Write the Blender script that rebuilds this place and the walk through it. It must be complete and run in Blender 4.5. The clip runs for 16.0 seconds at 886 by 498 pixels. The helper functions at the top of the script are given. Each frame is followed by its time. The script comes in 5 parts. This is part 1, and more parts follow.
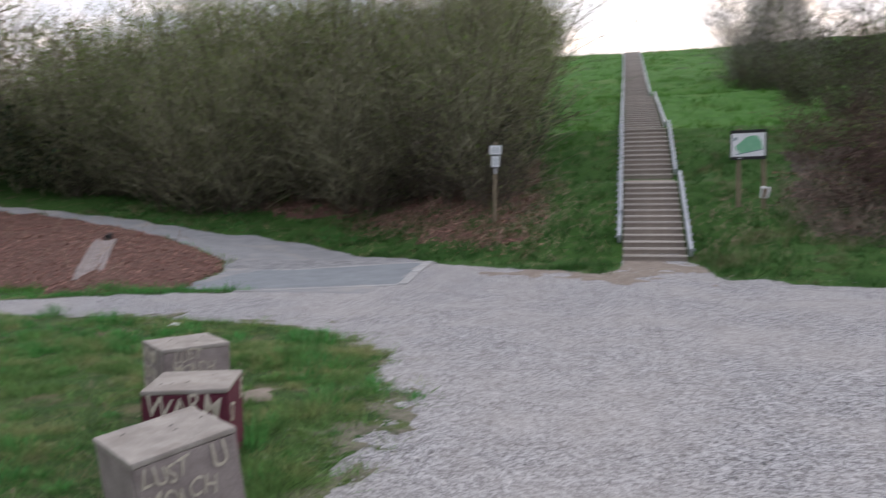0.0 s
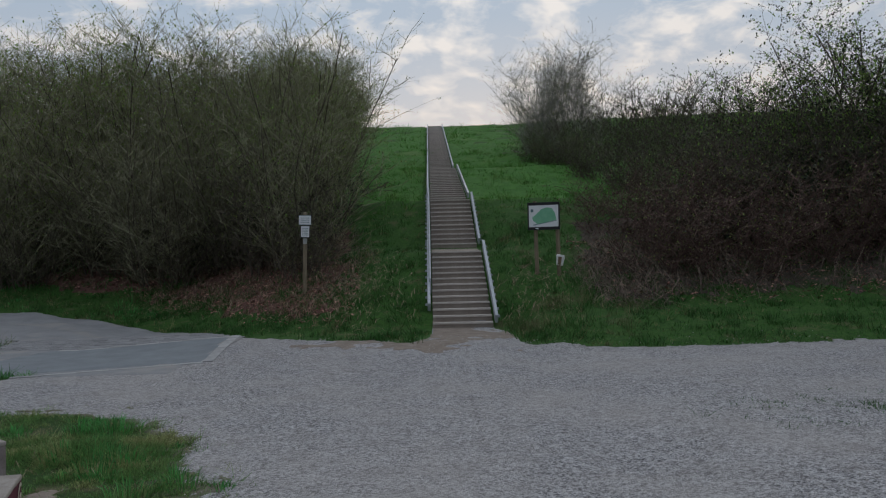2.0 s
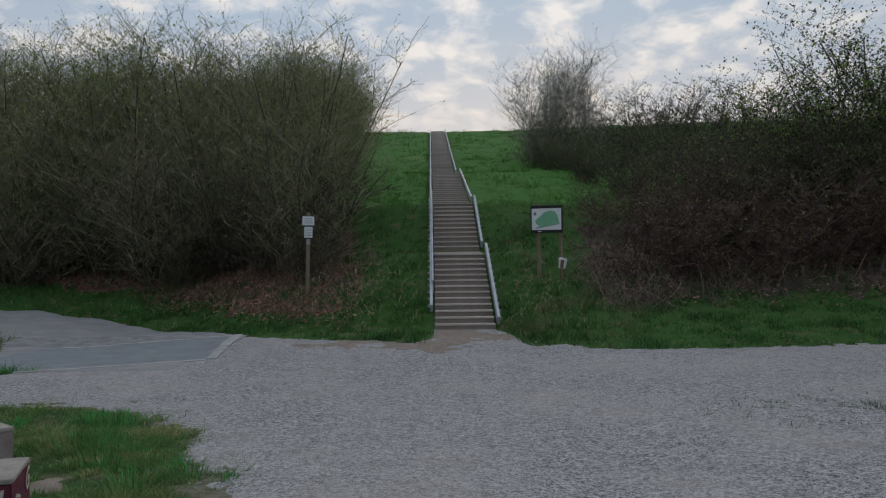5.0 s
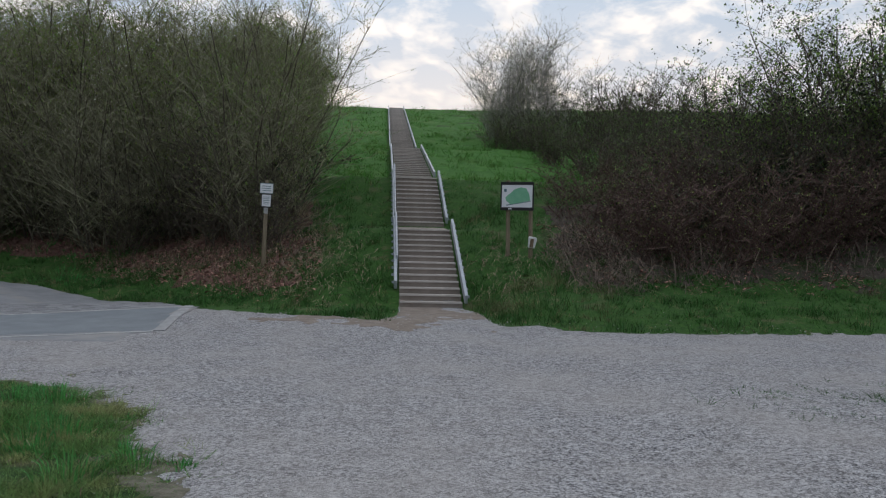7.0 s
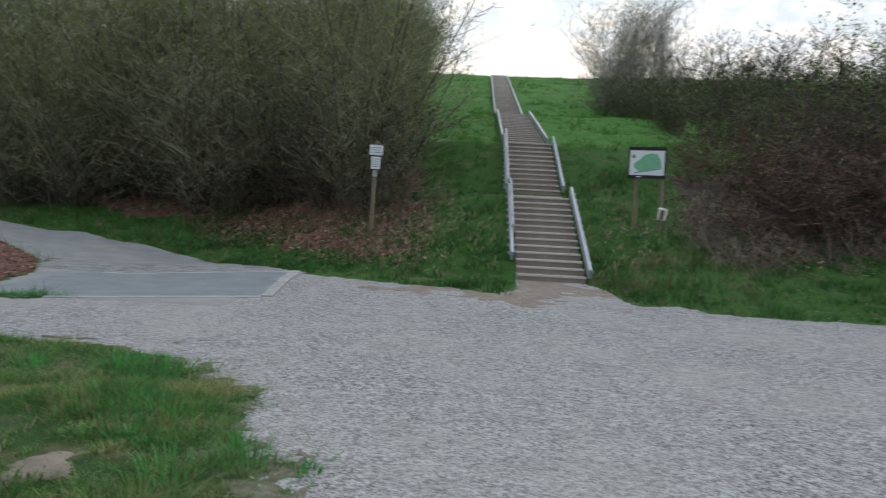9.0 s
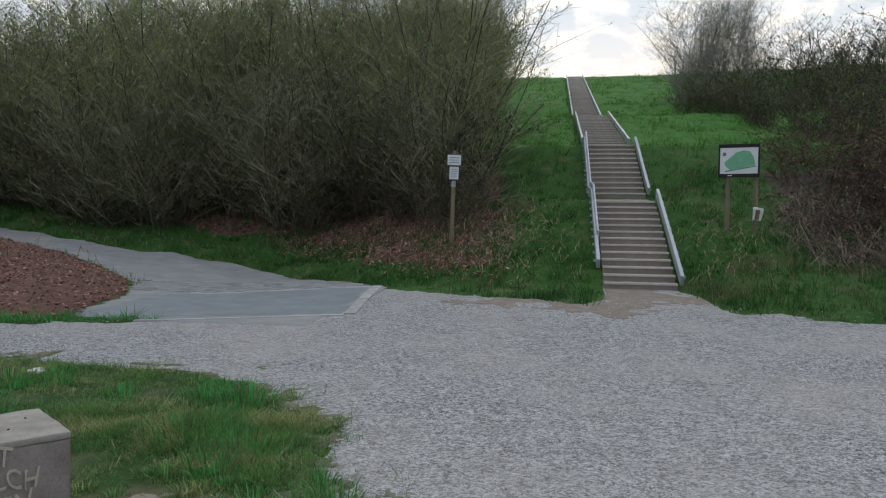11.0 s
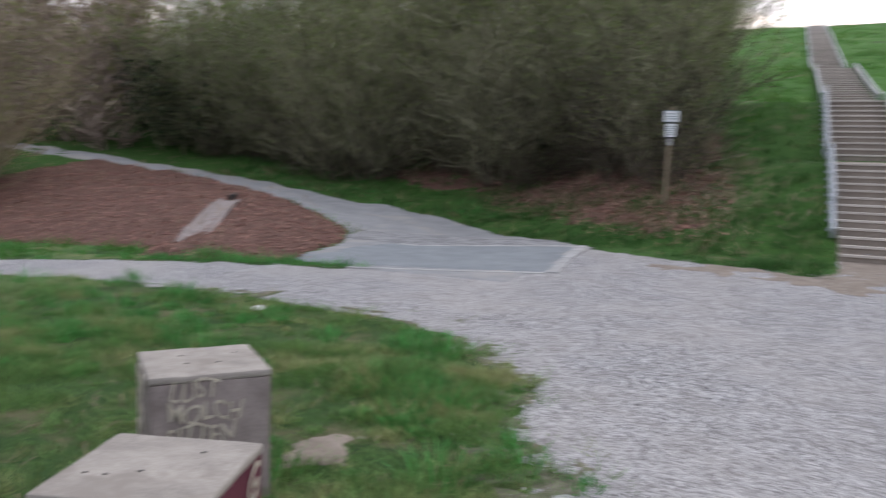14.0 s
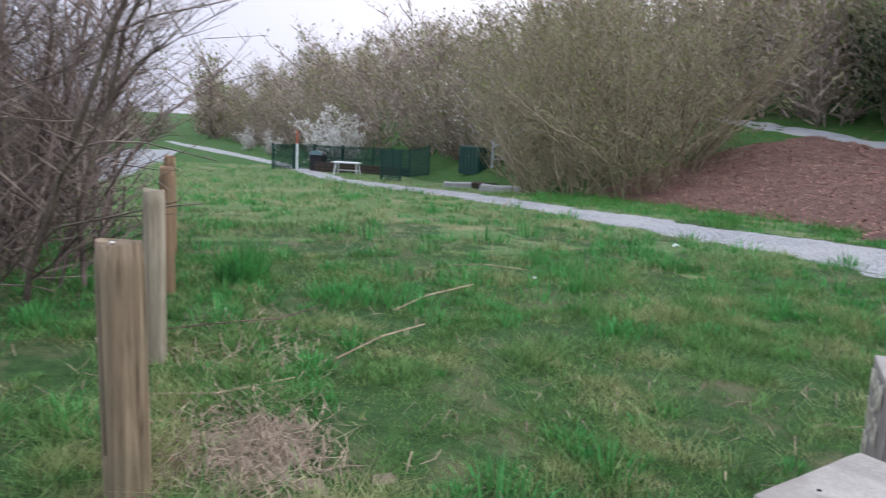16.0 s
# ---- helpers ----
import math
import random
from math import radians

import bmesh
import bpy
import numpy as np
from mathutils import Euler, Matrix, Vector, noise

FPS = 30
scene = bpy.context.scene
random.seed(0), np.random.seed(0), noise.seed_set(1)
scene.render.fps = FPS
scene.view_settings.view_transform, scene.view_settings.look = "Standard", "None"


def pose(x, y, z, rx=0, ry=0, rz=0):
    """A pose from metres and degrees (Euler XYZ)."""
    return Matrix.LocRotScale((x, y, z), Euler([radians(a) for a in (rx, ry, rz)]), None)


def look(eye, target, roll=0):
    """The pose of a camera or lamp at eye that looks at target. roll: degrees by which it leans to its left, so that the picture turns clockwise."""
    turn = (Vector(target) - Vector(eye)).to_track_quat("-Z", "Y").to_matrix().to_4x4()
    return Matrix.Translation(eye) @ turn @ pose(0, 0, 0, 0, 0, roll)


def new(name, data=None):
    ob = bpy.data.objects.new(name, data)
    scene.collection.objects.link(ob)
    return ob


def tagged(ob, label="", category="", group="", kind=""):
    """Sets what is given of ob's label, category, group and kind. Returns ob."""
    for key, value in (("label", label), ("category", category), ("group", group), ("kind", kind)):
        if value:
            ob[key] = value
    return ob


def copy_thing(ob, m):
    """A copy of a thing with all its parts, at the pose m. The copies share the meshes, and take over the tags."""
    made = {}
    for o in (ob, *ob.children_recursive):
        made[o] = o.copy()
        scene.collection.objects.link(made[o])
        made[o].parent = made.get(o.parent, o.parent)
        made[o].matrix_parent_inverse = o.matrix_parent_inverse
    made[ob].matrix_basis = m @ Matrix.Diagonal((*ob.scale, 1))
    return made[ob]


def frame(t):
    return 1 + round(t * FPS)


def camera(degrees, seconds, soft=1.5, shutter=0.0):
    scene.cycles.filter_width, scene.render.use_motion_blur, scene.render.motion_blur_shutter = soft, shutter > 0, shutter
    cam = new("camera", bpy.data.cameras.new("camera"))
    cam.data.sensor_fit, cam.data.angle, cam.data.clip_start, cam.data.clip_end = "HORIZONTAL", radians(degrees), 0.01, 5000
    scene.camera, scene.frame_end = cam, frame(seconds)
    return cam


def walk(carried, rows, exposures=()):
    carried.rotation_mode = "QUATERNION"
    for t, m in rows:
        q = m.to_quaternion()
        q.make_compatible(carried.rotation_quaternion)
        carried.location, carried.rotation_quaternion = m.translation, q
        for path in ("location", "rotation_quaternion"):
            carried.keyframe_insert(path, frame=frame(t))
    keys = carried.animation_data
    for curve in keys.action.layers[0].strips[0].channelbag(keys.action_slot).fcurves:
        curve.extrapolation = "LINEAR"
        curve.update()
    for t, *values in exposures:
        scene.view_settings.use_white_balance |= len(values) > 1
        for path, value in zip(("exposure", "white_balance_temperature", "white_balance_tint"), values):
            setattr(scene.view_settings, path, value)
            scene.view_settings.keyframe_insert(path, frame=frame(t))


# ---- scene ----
# The camera and its walk.
cam = camera(60.15, 16.0, soft=1.15, shutter=0.5)
PATH = [
    (0.0, (-0.529, -16.116, 1.684), (-0.990, -14.175, 1.536), -0.73),
    (0.5, (-0.572, -16.021, 1.726), (-0.769, -14.032, 1.652), -1.39),
    (1.0, (-0.583, -16.014, 1.720), (-0.663, -14.016, 1.680), -1.70),
    (1.5, (-0.585, -16.027, 1.720), (-0.581, -14.027, 1.715), -1.68),
    (2.0, (-0.566, -16.089, 1.745), (-0.534, -14.089, 1.764), -1.31),
    (2.5, (-0.594, -16.078, 1.732), (-0.572, -14.079, 1.769), -1.24),
    (3.0, (-0.590, -16.090, 1.731), (-0.591, -14.091, 1.777), -1.32),
    (3.2, (-0.594, -16.084, 1.734), (-0.608, -14.085, 1.782), -1.25),
    (5.3, (-0.607, -16.130, 1.626), (-0.553, -14.131, 1.654), -0.36),
    (5.5, (-0.642, -16.125, 1.611), (-0.565, -14.127, 1.631), 0.02),
    (6.0, (-0.704, -15.864, 1.546), (-0.611, -13.867, 1.557), 0.72),
    (6.5, (-0.835, -15.674, 1.582), (-0.729, -13.677, 1.576), 1.03),
    (7.0, (-0.920, -15.341, 1.521), (-0.762, -13.347, 1.507), 1.33),
    (7.5, (-1.018, -14.997, 1.482), (-0.846, -13.005, 1.454), 2.03),
    (8.0, (-1.200, -14.789, 1.470), (-1.023, -12.798, 1.412), 2.38),
    (8.5, (-1.241, -14.459, 1.421), (-1.131, -12.464, 1.339), 2.47),
    (9.0, (-1.361, -14.154, 1.416), (-1.443, -12.158, 1.320), 2.82),
    (9.5, (-1.448, -13.937, 1.427), (-1.650, -11.950, 1.340), 2.30),
    (9.7, (-1.456, -13.900, 1.437), (-1.682, -11.915, 1.354), 2.15),
    (11.8, (-1.407, -13.845, 1.511), (-1.707, -11.869, 1.422), 0.33),
    (12.0, (-1.403, -13.845, 1.505), (-1.683, -11.866, 1.418), 0.17),
    (12.5, (-1.399, -13.837, 1.503), (-1.628, -11.852, 1.410), 0.09),
    (13.0, (-1.396, -13.830, 1.500), (-1.632, -11.848, 1.377), 0.47),
    (13.5, (-1.408, -13.774, 1.464), (-1.792, -11.819, 1.292), 1.04),
    (14.0, (-1.448, -13.628, 1.466), (-2.248, -11.806, 1.260), 2.00),
    (14.5, (-1.547, -13.498, 1.450), (-2.795, -11.958, 1.180), 2.99),
    (15.0, (-1.722, -13.382, 1.423), (-3.309, -12.211, 1.091), 2.53),
    (15.5, (-1.846, -13.412, 1.406), (-3.651, -12.629, 1.046), 2.73),
    (15.8, (-1.848, -13.468, 1.428), (-3.710, -12.830, 1.076), 2.61),
    (16.0, (-1.830, -13.508, 1.419), (-3.716, -12.934, 1.082), 2.70),
]
EXPOSURES = [(0.0, 0.46, 6650, 14.5), (0.4, -0.05, 6450, 8), (1.0, -0.40, 6350, 8), (1.5, -0.40, 6350, 8), (2.0, -0.62, 6280, 7), (2.5, -0.66, 6280, 7), (3.2, -0.66, 6280, 7), (5.5, -0.50, 6280, 7), (6.0, -0.06, 6280, 7), (6.5, -0.52, 6250, 6), (7.0, -0.22, 6350, 8), (8.0, -0.06, 6350, 6), (8.6, 0.18, 6400, 6), (9.0, 0.22, 6400, 5), (9.5, 0.05, 6400, 5),
             (12.0, 0.0, 6400, 4.5), (13.2, 0.18, 6400, 5), (14.3, 0.78, 6600, 15), (15.2, 1.12, 6330, 15), (16.0, 1.08, 6100, 11)]
walk(cam, [(t, look(e, g, r)) for t, e, g, r in PATH], EXPOSURES)

# ---- world and sun ----
world = bpy.data.worlds.new("evening_sky")
scene.world = world
world.use_nodes = True


class Net:
    """A small helper that adds nodes and links them."""

    def __init__(self, tree):
        self.tree = tree
        tree.nodes.clear()

    def add(self, kind, inputs=()):
        n = self.tree.nodes.new(kind)
        for key, value in dict(inputs).items():
            if isinstance(value, bpy.types.NodeSocket):
                self.tree.links.new(value, n.inputs[key])
            else:
                n.inputs[key].default_value = value
        return n

    def math(self, op, a, b=0.0, clamp=False):
        n = self.add("ShaderNodeMath", {0: a, 1: b})
        n.operation, n.use_clamp = op, clamp
        return n.outputs[0]

    def mix(self, f, a, b, blend="MIX"):
        n = self.add("ShaderNodeMix")
        n.data_type, n.blend_type = "RGBA", blend
        for i, v in ((0, f), (6, a), (7, b)):
            if isinstance(v, bpy.types.NodeSocket):
                self.tree.links.new(v, n.inputs[i])
            elif i:
                n.inputs[i].default_value = (*v, 1) if len(v) == 3 else v
            else:
                n.inputs[i].default_value = v
        return n.outputs[2]

    def ramp(self, f, stops):
        n = self.add("ShaderNodeValToRGB", {0: f})
        e = n.color_ramp.elements
        while len(e) < len(stops):
            e.new(0.5)
        for el, (p, c) in zip(e, stops):
            el.position = p
            el.color = (c, c, c, 1) if isinstance(c, (int, float)) else (*c, 1)
        return n.outputs[0]


w = Net(world.node_tree)
gen = w.add("ShaderNodeTexCoord").outputs["Generated"]
xyz = w.add("ShaderNodeSeparateXYZ", {0: gen})
up = w.math("MAXIMUM", xyz.outputs[2], 0.0)
flat = w.math("ADD", up, 0.32)
cx, cy = w.math("DIVIDE", xyz.outputs[0], flat), w.math("DIVIDE", xyz.outputs[1], flat)
plane = w.add("ShaderNodeCombineXYZ", {0: cx, 1: cy, 2: 0.0}).outputs[0]
big = w.add("ShaderNodeTexNoise", {"Vector": plane, "Scale": 9.5, "Detail": 7.0, "Roughness": 0.56, "Distortion": 0.25}).outputs[0]
sky = w.add("ShaderNodeTexSky")
sky.sky_type, sky.sun_disc, sky.sun_elevation, sky.sun_rotation, sky.dust_density = "NISHITA", False, radians(5), radians(8), 2.0
nishita = w.mix(1.0, sky.outputs[0], (0.06, 0.06, 0.06), "MULTIPLY")
west = w.math("MULTIPLY_ADD", xyz.outputs[1], 0.5)
w.tree.nodes[-1].inputs[2].default_value = 0.5
gaps = w.ramp(big, [(0.44, 0.0), (0.53, 0.35), (0.64, 1.0)])
cloud = w.mix(gaps, (0.47, 0.545, 0.655), (0.93, 0.87, 0.84))
west = w.math("POWER", west, 3.0)
haze = w.mix(west, (0.39, 0.405, 0.49), (1.0, 0.85, 0.76))
low = w.ramp(up, [(0.0, 1.0), (0.12, 0.8), (0.30, 0.0)])
even = w.math("MULTIPLY", w.math("SUBTRACT", 0.75, west), 0.95, True)
veil = w.mix(w.math("ADD", w.math("MULTIPLY", low, 0.66), even, True), cloud, haze)
dome = w.math("MULTIPLY_ADD", up, 0.75)
w.tree.nodes[-1].inputs[2].default_value = 0.85
dome = w.math("ADD", dome, w.math("MULTIPLY", west, 0.40))
clouds = w.mix(0.93, nishita, veil)
w.add("ShaderNodeOutputWorld", {0: w.add("ShaderNodeBackground", {0: clouds, 1: dome}).outputs[0]})

sun_data = bpy.data.lights.new("sun", "SUN")
sun_data.energy, sun_data.angle, sun_data.color = 0.5, radians(25), (1.0, 0.86, 0.74)
sun = new("sun", sun_data)
sun.matrix_world = look((0, 0, 0), (-0.3, -1.0, -0.35))

# ---- materials ----
def material(name, dark, light, scale=8.0, rough=0.85, bump=0.3, detail_scale=60.0, island=0.0, per_object=0.0, metal=0.0, spread=(0.35, 0.68), depth=0.01, third=None, third_scale=0.6, third_at=(0.52, 0.62), through_light=0.0):
    m = bpy.data.materials.new(name)
    m.use_nodes = True
    n = Net(m.node_tree)
    at = n.add("ShaderNodeNewGeometry").outputs["Position"] if not per_object else n.add("ShaderNodeTexCoord").outputs["Object"]
    coarse = n.add("ShaderNodeTexNoise", {"Vector": at, "Scale": scale, "Detail": 6.0, "Roughness": 0.6}).outputs[0]
    fine = n.add("ShaderNodeTexNoise", {"Vector": at, "Scale": detail_scale, "Detail": 4.0, "Roughness": 0.65}).outputs[0]
    both = n.math("ADD", n.math("MULTIPLY", coarse, 0.6), n.math("MULTIPLY", fine, 0.4))
    colour = n.mix(n.ramp(both, [(spread[0], 0.0), (spread[1], 1.0)]), dark, light)
    if third:
        wide = n.add("ShaderNodeTexNoise", {"Vector": at, "Scale": third_scale, "Detail": 5.0, "Roughness": 0.6}).outputs[0]
        colour = n.mix(n.ramp(wide, [(third_at[0], 0.0), (third_at[1], 1.0)]), colour, third)
    if island:
        r = n.add("ShaderNodeNewGeometry").outputs["Random Per Island"]
        colour = n.add("ShaderNodeHueSaturation", {"Color": colour, "Hue": n.math("MULTIPLY_ADD", r, 0.03 * island), "Value": n.math("MULTIPLY_ADD", r, island), "Saturation": 1.0})
        n.tree.nodes[-2].inputs[2].default_value = 1.0 - 0.5 * island
        n.tree.nodes[-3].inputs[2].default_value = 0.5 - 0.015 * island
        colour = colour.outputs[0]
    if per_object:
        r = n.add("ShaderNodeObjectInfo").outputs["Random"]
        v = n.math("MULTIPLY_ADD", r, per_object)
        n.tree.nodes[-1].inputs[2].default_value = 1.0 - 0.5 * per_object
        colour = n.add("ShaderNodeHueSaturation", {"Color": colour, "Value": v}).outputs[0]
    b = n.add("ShaderNodeBump", {"Strength": bump, "Distance": depth, "Height": both})
    p = n.add("ShaderNodeBsdfPrincipled", {"Base Color": colour, "Roughness": rough, "Metallic": metal, "Normal": b.outputs[0], "Specular IOR Level": 0.25})
    end = p.outputs[0]
    if through_light:
        t = n.add("ShaderNodeBsdfTranslucent", {0: colour})
        end = n.add("ShaderNodeMixShader", {0: through_light, 1: end, 2: t.outputs[0]}).outputs[0]
    n.add("ShaderNodeOutputMaterial", {0: end})
    return m


def gravel_material():
    m = bpy.data.materials.new("crushed_limestone")
    m.use_nodes = True
    n = Net(m.node_tree)
    at = n.add("ShaderNodeNewGeometry").outputs["Position"]
    cell = n.add("ShaderNodeTexVoronoi", {"Vector": at, "Scale": 58.0})
    cell2 = n.add("ShaderNodeTexVoronoi", {"Vector": at, "Scale": 140.0})
    wide = n.add("ShaderNodeTexNoise", {"Vector": at, "Scale": 0.55, "Detail": 6.0, "Roughness": 0.6}).outputs[0]
    patch = n.add("ShaderNodeTexNoise", {"Vector": at, "Scale": 3.0, "Detail": 5.0, "Roughness": 0.65}).outputs[0]
    grey = n.add("ShaderNodeSeparateColor", {0: cell.outputs["Color"]}).outputs[0]
    grey2 = n.add("ShaderNodeSeparateColor", {0: cell2.outputs["Color"]}).outputs[1]
    v = n.math("ADD", n.math("MULTIPLY", grey, 0.55), n.math("MULTIPLY", grey2, 0.45))
    speck = n.add("ShaderNodeTexNoise", {"Vector": at, "Scale": 14.0, "Detail": 5.0, "Roughness": 0.75}).outputs[0]
    v = n.math("ADD", n.math("MULTIPLY", v, 0.72), n.math("MULTIPLY", n.ramp(speck, [(0.32, 0.0), (0.68, 1.0)]), 0.28))
    colour = n.mix(n.ramp(v, [(0.25, 0.0), (0.75, 1.0)]), (0.066, 0.068, 0.071), (0.605, 0.61, 0.618))
    colour = n.mix(n.ramp(wide, [(0.42, 0.0), (0.66, 0.55)]), colour, (0.44, 0.425, 0.405))
    colour = n.mix(n.ramp(patch, [(0.30, 0.30), (0.55, 0.0)]), colour, (0.20, 0.185, 0.17))
    h = n.math("ADD", cell.outputs["Distance"], n.math("MULTIPLY", cell2.outputs["Distance"], 0.5))
    b = n.add("ShaderNodeBump", {"Strength": 0.55, "Distance": 0.010, "Height": h})
    b.invert = True
    p = n.add("ShaderNodeBsdfPrincipled", {"Base Color": colour, "Roughness": 0.92, "Normal": b.outputs[0], "Specular IOR Level": 0.2})
    n.add("ShaderNodeOutputMaterial", {0: p.outputs[0]})
    return m


def wood_material(name, dark, light, crack=(0.05, 0.04, 0.03)):
    m = bpy.data.materials.new(name)
    m.use_nodes = True
    n = Net(m.node_tree)
    at = n.add("ShaderNodeTexCoord").outputs["Object"]
    r = n.add("ShaderNodeObjectInfo").outputs["Random"]
    shift = n.add("ShaderNodeVectorMath", {0: at, 1: n.add("ShaderNodeCombineXYZ", {0: r, 1: r, 2: r}).outputs[0]}).outputs[0]
    long = n.add("ShaderNodeMapping", {"Vector": shift, "Scale": (16.0, 16.0, 0.8)}).outputs[0]
    grain = n.add("ShaderNodeTexNoise", {"Vector": long, "Scale": 1.0, "Detail": 6.0, "Roughness": 0.65, "Distortion": 1.5}).outputs[0]
    stain = n.add("ShaderNodeTexNoise", {"Vector": shift, "Scale": 5.0, "Detail": 5.0}).outputs[0]
    split = n.add("ShaderNodeTexNoise", {"Vector": n.add("ShaderNodeMapping", {"Vector": shift, "Scale": (60.0, 60.0, 2.0)}).outputs[0], "Scale": 1.0, "Detail": 2.0}).outputs[0]
    c = n.mix(n.ramp(grain, [(0.35, 0.0), (0.65, 1.0)]), dark, light)
    c = n.mix(n.ramp(stain, [(0.45, 0.0), (0.75, 0.6)]), c, (0.17, 0.15, 0.10))
    c = n.mix(n.ramp(split, [(0.26, 1.0), (0.33, 0.0)]), c, crack)
    b = n.add("ShaderNodeBump", {"Strength": 0.6, "Distance": 0.005, "Height": grain})
    p = n.add("ShaderNodeBsdfPrincipled", {"Base Color": c, "Roughness": 0.85, "Normal": b.outputs[0], "Specular IOR Level": 0.2})
    n.add("ShaderNodeOutputMaterial", {0: p.outputs[0]})
    return m


M_GRAVEL = gravel_material()
M_POST = wood_material("weathered_timber", (0.075, 0.050, 0.030), (0.34, 0.260, 0.175))
M_PALEPOST = wood_material("bleached_timber", (0.24, 0.200, 0.145), (0.52, 0.455, 0.355))
M_GREYPOST = wood_material("greyed_timber", (0.14, 0.115, 0.078), (0.33, 0.275, 0.19))
M_BROWNPOST = wood_material("brown_timber", (0.20, 0.12, 0.07), (0.36, 0.24, 0.15))
M_PEBBLE = material("pebble_limestone", (0.26, 0.255, 0.25), (0.55, 0.54, 0.52), 30, island=0.7)
M_SOIL = material("grassy_soil", (0.020, 0.064, 0.012), (0.066, 0.158, 0.028), 9, 0.95, 0.8, 45, third=(0.110, 0.120, 0.055), third_scale=2.0, third_at=(0.56, 0.70), depth=0.03)
M_WORN = material("worn_grassy_gravel", (0.085, 0.088, 0.058), (0.27, 0.255, 0.200), 14, 0.95, 0.8, 70, depth=0.015, third=(0.08, 0.115, 0.04), third_scale=3.0, third_at=(0.5, 0.62))
M_TURF = material("meadow_turf", (0.016, 0.046, 0.012), (0.058, 0.125, 0.030), 9, 0.95, 0.9, 60, third=(0.135, 0.130, 0.070), third_scale=1.6, third_at=(0.52, 0.66), depth=0.03)
# Far turf: haze over the distant meadow is put into the colour.
M_FARTURF = material("haze_paled_turf", (0.062, 0.120, 0.036), (0.150, 0.220, 0.080), 5, 0.95, 0.8, 20, third=(0.235, 0.225, 0.115), third_scale=0.7, third_at=(0.52, 0.68), depth=0.03)
M_HILLTURF = material("fresh_hill_turf", (0.030, 0.115, 0.014), (0.088, 0.240, 0.036), 2.5, 0.95, 0.8, 16, third=(0.11, 0.19, 0.045), third_scale=0.4, third_at=(0.54, 0.7), depth=0.03)
M_TUFT = material("dark_tuft_blade", (0.040, 0.185, 0.044), (0.165, 0.455, 0.125), 3.0, 0.6, 0.1, 22, island=1.0, through_light=0.38)
M_DRYGRASS = material("yellowed_grass_blade", (0.22, 0.20, 0.10), (0.43, 0.38, 0.22), 5.0, 0.7, 0.1, 22, island=0.7, through_light=0.2)
M_HILLGRASS = material("fresh_hill_grass_blade", (0.040, 0.152, 0.020), (0.142, 0.340, 0.064), 1.2, 0.6, 0.1, 9, island=0.8, through_light=0.35, third=(0.17, 0.25, 0.07), third_scale=0.5, third_at=(0.52, 0.7))
M_BANKGRASS = material("lush_dark_bank_blade", (0.022, 0.082, 0.018), (0.095, 0.225, 0.052), 2.2, 0.6, 0.1, 14, island=1.0, through_light=0.25, third=(0.17, 0.17, 0.085), third_scale=0.9, third_at=(0.56, 0.66))
# Far blades, lightened the same way to carry the haze.
M_FARGRASS = material("haze_paled_blade", (0.145, 0.225, 0.090), (0.36, 0.455, 0.205), 1.4, 0.6, 0.1, 9, island=0.8, through_light=0.3, third=(0.36, 0.36, 0.19), third_scale=0.7, third_at=(0.5, 0.68))
M_GRASS = material("grass_blade", (0.075, 0.175, 0.045), (0.250, 0.405, 0.135), 6.0, 0.6, 0.1, 22, island=1.15, through_light=0.38, third=(0.34, 0.37, 0.165), third_scale=1.7, third_at=(0.50, 0.62))
M_STRAW = material("dry_straw", (0.21, 0.155, 0.11), (0.47, 0.37, 0.265), 9, 0.8, 0.1, 40, island=0.7)
M_DEADCANE = material("grey_dead_cane", (0.100, 0.078, 0.060), (0.285, 0.228, 0.175), 9, 0.85, 0.1, 40, island=0.8)
M_DEADSOIL = material("dead_twig_soil", (0.045, 0.038, 0.030), (0.135, 0.112, 0.090), 6, 0.95, 0.9, 50, depth=0.03, third=(0.05, 0.07, 0.03), third_scale=1.5)
M_MULCH = material("brown_litter", (0.075, 0.042, 0.034), (0.23, 0.130, 0.100), 7, 0.95, 0.9, 60, depth=0.03)
M_LEAFLITTER = material("fallen_leaf", (0.22, 0.105, 0.085), (0.53, 0.295, 0.240), 3, 0.8, 0.2, 30, island=0.9)
M_ASPHALT = material("grey_asphalt", (0.24, 0.25, 0.255), (0.35, 0.36, 0.365), 2.2, 0.88, 0.4, 160, depth=0.005, third=(0.36, 0.35, 0.33), third_scale=0.5)
M_APRON = material("bluish_asphalt", (0.20, 0.225, 0.24), (0.29, 0.32, 0.335), 2.5, 0.8, 0.3, 160, depth=0.004)
M_KERB = material("pale_concrete", (0.34, 0.345, 0.34), (0.50, 0.505, 0.50), 5, 0.9, 0.3, 80, per_object=0.25)
M_HEDGE = material("dark_brown_hedge_twig", (0.085, 0.063, 0.056), (0.33, 0.255, 0.225), 3, 0.9, 0.2, 40, island=0.7)
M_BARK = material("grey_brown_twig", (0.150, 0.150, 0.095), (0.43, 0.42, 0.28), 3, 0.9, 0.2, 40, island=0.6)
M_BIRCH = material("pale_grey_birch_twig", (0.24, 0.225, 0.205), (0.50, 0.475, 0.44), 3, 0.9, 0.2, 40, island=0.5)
# Brown bark dimmed: shade inside the thickets is put into the colour.
M_DIMTWIG = material("shade_dim_brown_twig", (0.055, 0.047, 0.036), (0.19, 0.165, 0.125), 3, 0.9, 0.2, 40, island=0.7)
M_TWIG = material("pale_brown_twig", (0.205, 0.165, 0.115), (0.45, 0.375, 0.265), 3, 0.9, 0.2, 40, island=0.6)
